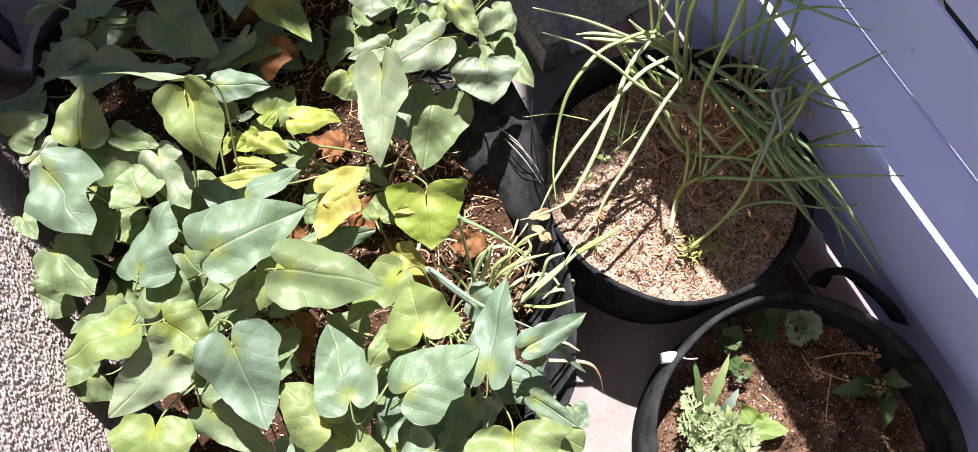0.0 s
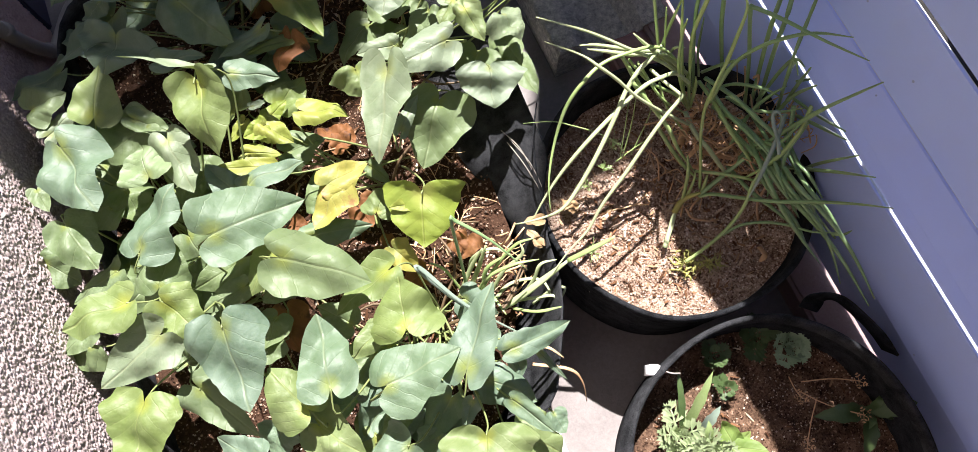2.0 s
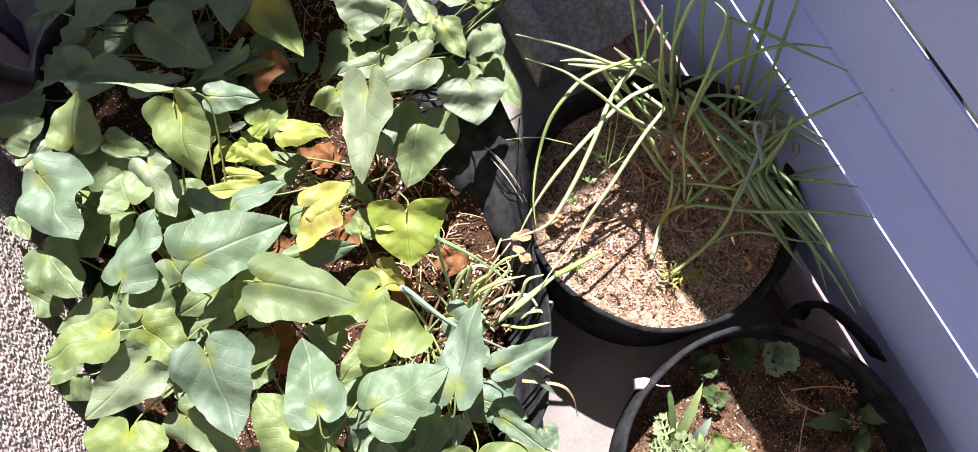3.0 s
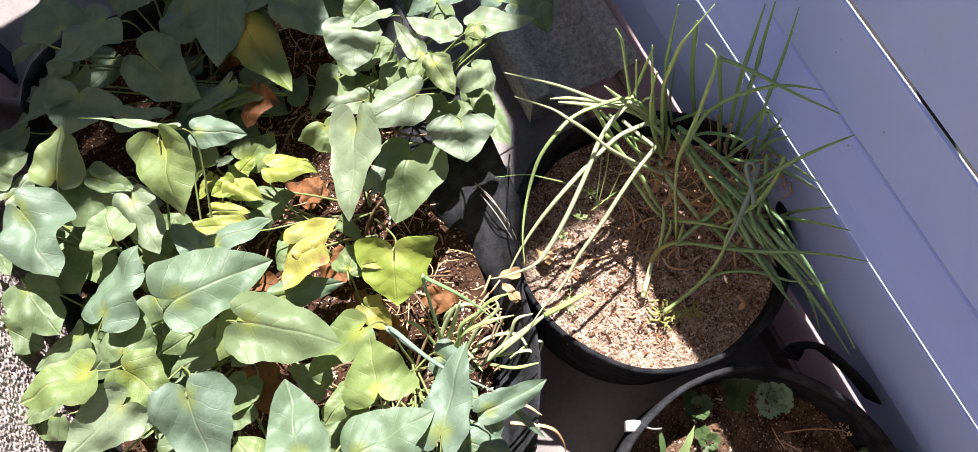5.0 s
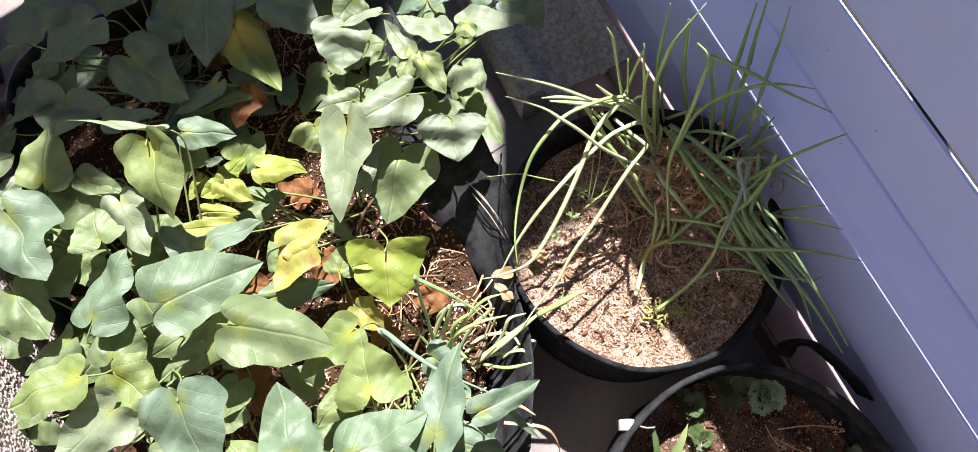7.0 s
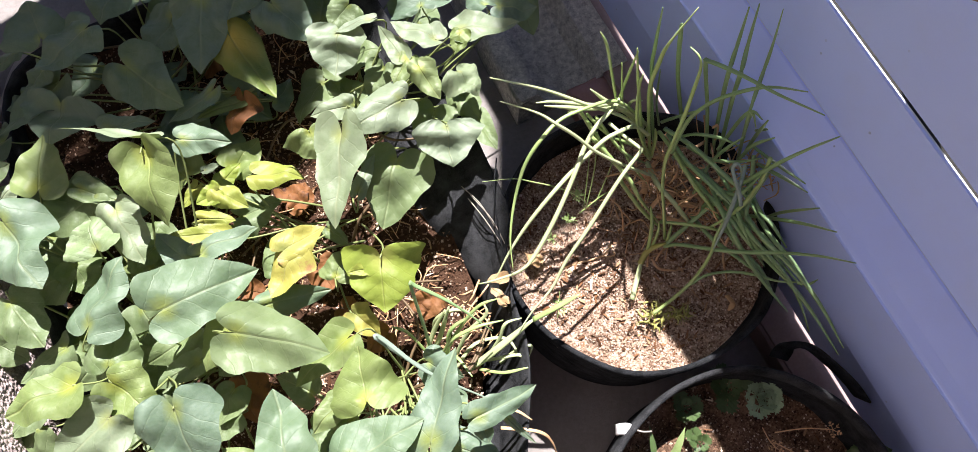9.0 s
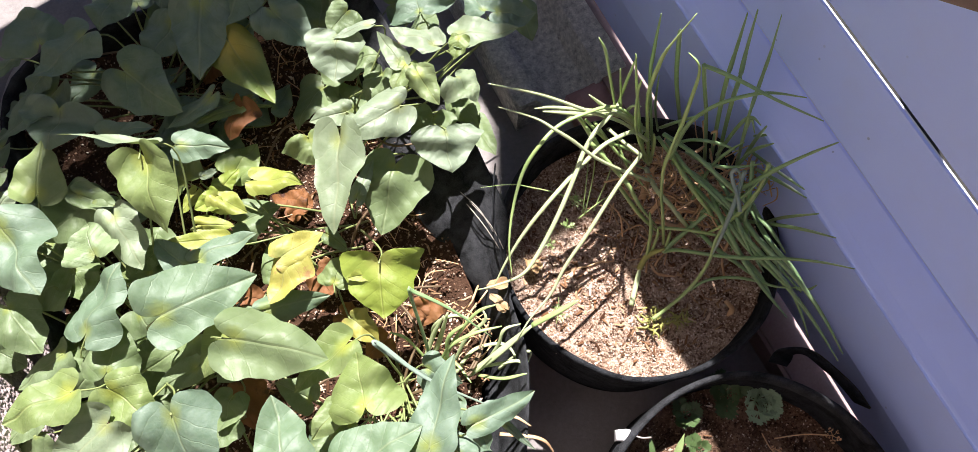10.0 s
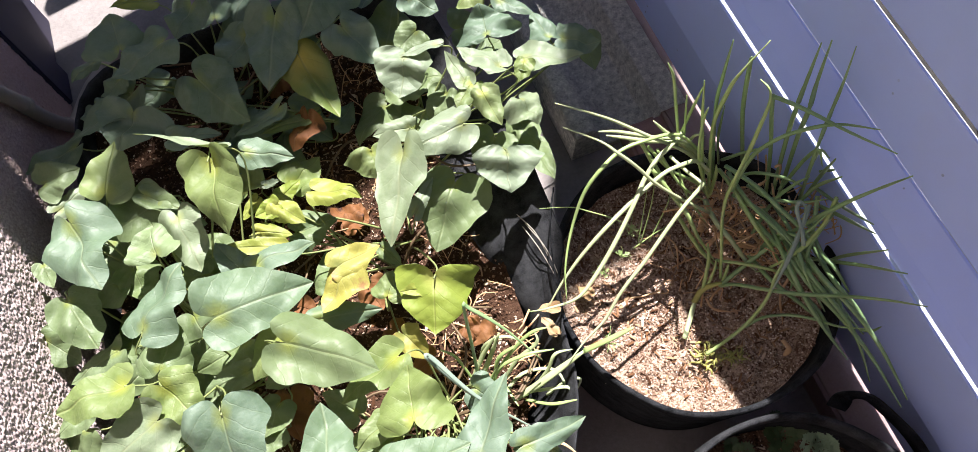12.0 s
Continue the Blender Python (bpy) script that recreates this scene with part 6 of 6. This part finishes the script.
LITTER = grit_mat("litter", [(0.0, (0.05, 0.022, 0.012)), (0.4, (0.22, 0.11, 0.055)), (0.8, (0.45, 0.29, 0.17)), (1.0, (0.72, 0.62, 0.48))])
soil_litter((0.405, 0.229), (0.18, 0.18), 520, 61, "bark chips and straw bits on the onion soil", lambda x, y: math.hypot(x - 0.405, y - 0.229) < 0.178,
            lambda x, y: 0.222 + soil_height(x - 0.405, y - 0.229, 12) - 0.030 * max(0, (y - 0.229) / 0.188))
soil_litter((-0.02, 0.47), (0.17, 0.34), 900, 62, "bark chips and dry leaf crumbs on the planter soil", lambda x, y: True,
            lambda x, y: 0.235 + soil_height(x + 0.10, y - 0.43, 11))
soil_litter((0.366, -0.174), (0.19, 0.19), 70, 63, "small bark chips on the moist herb soil", lambda x, y: math.hypot(x - 0.366, y + 0.174) < 0.175,
            lambda x, y: 0.200 + soil_height(x - 0.366, y + 0.174, 13))

# ---- concrete trough, bricks, hose, tag, straps ----
def extruded(name, prof, y0, y1, material, cuts=30, rough=0.0015):
    verts, faces, n = [], [], len(prof)
    for i in range(cuts + 1):
        y = y0 + (y1 - y0) * i / cuts
        for k, (x, z) in enumerate(prof):
            j = noise.noise(Vector((x * 40, y * 40, z * 40))) * rough
            verts.append((x + j, y, max(z + j, FLOOR_Z) if z > FLOOR_Z else z))
    for i in range(cuts):
        for k in range(n):
            faces.append((i * n + k, i * n + (k + 1) % n, (i + 1) * n + (k + 1) % n, (i + 1) * n + k))
    faces += [tuple(range(n))[::-1], tuple(range(cuts * n, (cuts + 1) * n))]
    return mesh_of(name, verts, faces, material, False)


trough = thing("concrete_trough", (0, 0, 0), "rough grey concrete gutter block beside the fence", "concrete block")
part("gutter", extruded("gutter", [(-0.220, FLOOR_Z), (-0.220, 0.156), (-0.216, 0.160), (-0.182, 0.160), (-0.178, 0.156), (-0.166, 0.105), (-0.150, 0.096), (-0.110, 0.095), (-0.075, 0.105), (-0.056, 0.144), (-0.012, 0.148), (-0.012, 0.142), (-0.057, 0.141), (-0.057, FLOOR_Z)], 0.345, 1.0, CONCRETE), trough)
part("rim", extruded("rim", [(-0.219, 0.162), (-0.217, 0.166), (-0.205, 0.169), (-0.188, 0.168), (-0.180, 0.162)], 0.346, 0.999, CONCRETE, 60, 0.003), trough)
trough.location, trough.rotation_euler = (0.60, 0.2, 0), (0, 0, radians(2.3))


def brick(at, size, turn):
    bm = bmesh.new()
    bmesh.ops.create_cube(bm, size=1.0)
    bmesh.ops.scale(bm, vec=size, verts=bm.verts)
    bmesh.ops.bevel(bm, geom=bm.edges[:], offset=0.005, segments=2, affect="EDGES")
    bmesh.ops.subdivide_edges(bm, edges=bm.edges[:], cuts=3, use_grid_fill=True)
    for v in bm.verts:
        v.co += v.co.normalized() * noise.noise(v.co * 60 + Vector(at)) * 0.0018
    ob = new("brick", bm_mesh("brick", bm, BRICK, True))
    ob.location, ob.rotation_euler = (at[0], at[1], FLOOR_Z + size[2] / 2), (0, 0, radians(turn))
    tagged(ob, "worn reddish clay brick on the floor by the curb", "brick", "bricks by the fence")


brick((0.500, 0.497, 0), (0.080, 0.10, 0.042), 2)
v, f = tube(smooth_line([(-0.436, 0.72, 0.56), (-0.436, 0.79, 0.42), (-0.436, 0.826, 0.325), (-0.435, 0.850, 0.225), (-0.434, 0.890, 0.135), (-0.430, 0.93, 0.105), (-0.40, 0.99, 0.098), (-0.33, 1.06, 0.098)], 8), [0.0115] * 57, 14)
hose = thing("drain_hose", (-0.436, 0.83, 0.0), "grey-beige vinyl air conditioner drain hose against the wall", "hose")
ob = part("pipe", mesh_of("pipe", v, f, HOSE), hose)
ob.matrix_parent_inverse = Matrix.Translation((0.436, -0.83, 0))
for y, z in ((0.838, 0.285), (0.886, 0.142)):
    v, f = tube([(-0.4355, y - 0.003, z + 0.008), (-0.4352, y + 0.003, z - 0.008)], [0.0130] * 2, 14)
    ob = part("joint", mesh_of("joint", v, f, HOSE), hose)
    ob.matrix_parent_inverse = Matrix.Translation((0.436, -0.83, 0))


def cloth_tag():
    """A folded white plastic clip over the felt rim."""
    tag = thing("rim_clip", (0.266, 0.003, 0.296), "white plastic clip folded over the felt rim", "clip")
    tag.rotation_euler.z = radians(-25)
    verts, faces = [], []
    prof = [(0.012, -0.010), (0.010, 0.002), (0.004, 0.008), (-0.004, 0.008), (-0.012, 0.003), (-0.019, -0.008), (-0.022, -0.020)]
    for y in (-0.0065, -0.0045, 0.0045, 0.0065):
        for x, z in prof:
            x, z = x * 0.50, z * 0.55 - 0.001
            q = 0.4 if abs(y) > 0.005 else 1.0
            verts.append((x, y, z - (1 - q) * 0.003))
    n = len(prof)
    for i in range(3):
        for k in range(n - 1):
            faces.append((i * n + k, i * n + k + 1, (i + 1) * n + k + 1, (i + 1) * n + k))
    ob = part("clip_body", mesh_of("clip_body", verts, faces, TAG), tag)
    solid = ob.modifiers.new("thickness", "SOLIDIFY")
    solid.thickness = 0.002
    v, f = tube(smooth_line([(0.010, 0.0, 0.004), (0.020, -0.003, 0.006), (0.032, -0.002, 0.002)], 5), [0.0012] * 11, 6)
    part("tie", mesh_of("tie", v, f, HOSE), tag)


cloth_tag()


def strap_handle(bag_at, points, width):
    """A flat felt carrying strap, sewn to the bag at both ends."""
    pts = smooth_line(points, 8)
    verts, faces = [], []
    for i, p in enumerate(pts):
        d = (pts[min(i + 1, len(pts) - 1)] - pts[max(i - 1, 0)]).normalized()
        s = d.cross(Vector((p.x - bag_at[0], p.y - bag_at[1], 0)).normalized()).normalized() * width / 2
        o = Vector((p.x - bag_at[0], p.y - bag_at[1], 0)).normalized() * 0.0015
        verts += [p - s - o, p + s - o, p + s + o, p - s + o]
    for i in range(len(pts) - 1):
        for k in range(4):
            faces.append((i * 4 + k, i * 4 + (k + 1) % 4, i * 4 + 4 + (k + 1) % 4, i * 4 + 4 + k))
    return mesh_of("handle", verts, faces, FELT)


BAGS = [o for o in bpy.data.objects if o.name.startswith("grow_bag")]
for bag, pts in ((BAGS[2], ((0.509, 0.002, 0.250), (0.520, 0.010, 0.272), (0.540, -0.001, 0.282), (0.556, -0.032, 0.280), (0.569, -0.063, 0.274), (0.584, -0.093, 0.250))),):
    ob = part("handle", strap_handle(bag.location, pts, 0.026), bag)
    ob.matrix_parent_inverse = Matrix.Translation(-bag.location)
v, f = tube(smooth_line([(0.262, 0.400, 0.33), (0.236, 0.350, 0.345), (0.218, 0.290, 0.335), (0.212, 0.235, 0.30)], 8), [0.0011] * 25, 6)
tagged(new("loose_thread", mesh_of("loose_thread", v, f, FELT)), "grey frayed thread on the felt rim", "thread")
for line in (((0.205, 0.392, 0.300), (0.216, 0.352, 0.318), (0.222, 0.318, 0.306)), ((0.211, 0.375, 0.300), (0.222, 0.325, 0.314), (0.226, 0.275, 0.300)), ((0.206, 0.372, 0.300), (0.214, 0.330, 0.310), (0.221, 0.290, 0.302), (0.224, 0.262, 0.298))):
    v, f = tube(smooth_line(line, 8), [0.0007] * (8 * (len(line) - 1) + 1), 5)
    tagged(new("loose_thread", mesh_of("loose_thread", v, f, HOSE)), "pale frayed fibre on the felt rim", "thread", "frayed fibres on the rim")
for at, heading, length, width in (((0.205, 0.246, 0.304), 70, 0.026, 0.018), ((0.192, 0.216, 0.303), 15, 0.030, 0.016), ((0.268, 0.262, 0.240), 30, 0.028, 0.022)):
    ob = new("onion_husk", leaf_blade(length, width, 0.7, 0.5, 0.25, int(heading), LEAF["husk"], 1.6))
    ob.matrix_basis = leaf_pose(at, heading, 10, 12)
    tagged(ob, "curled papery tan onion husk by the felt rim", "husk", "onion husks")
# white strip added between the bags in place of sun dapples on the floor
lit_strip = new("white_board", box_mesh("white_board", (0.122, -0.20, FLOOR_Z), (0.134, 0.030, FLOOR_Z + 0.02), TAG, 0.002))
tagged(lit_strip, "thin white strip standing in for sunlit floor", "board")
pole = thing("pole", (0.62, -0.15, 1.0), "brown wooden pole lying over the fence handrail", "pole")
v, f = tube([Vector(p) - pole.location for p in ((0.148, 0.130, 1.188), (0.222, 0.089, 1.163), (0.660, -0.154, 1.008))], [0.0085] * 3, 14)
part("shaft", mesh_of("shaft", v, f, WOOD), pole)
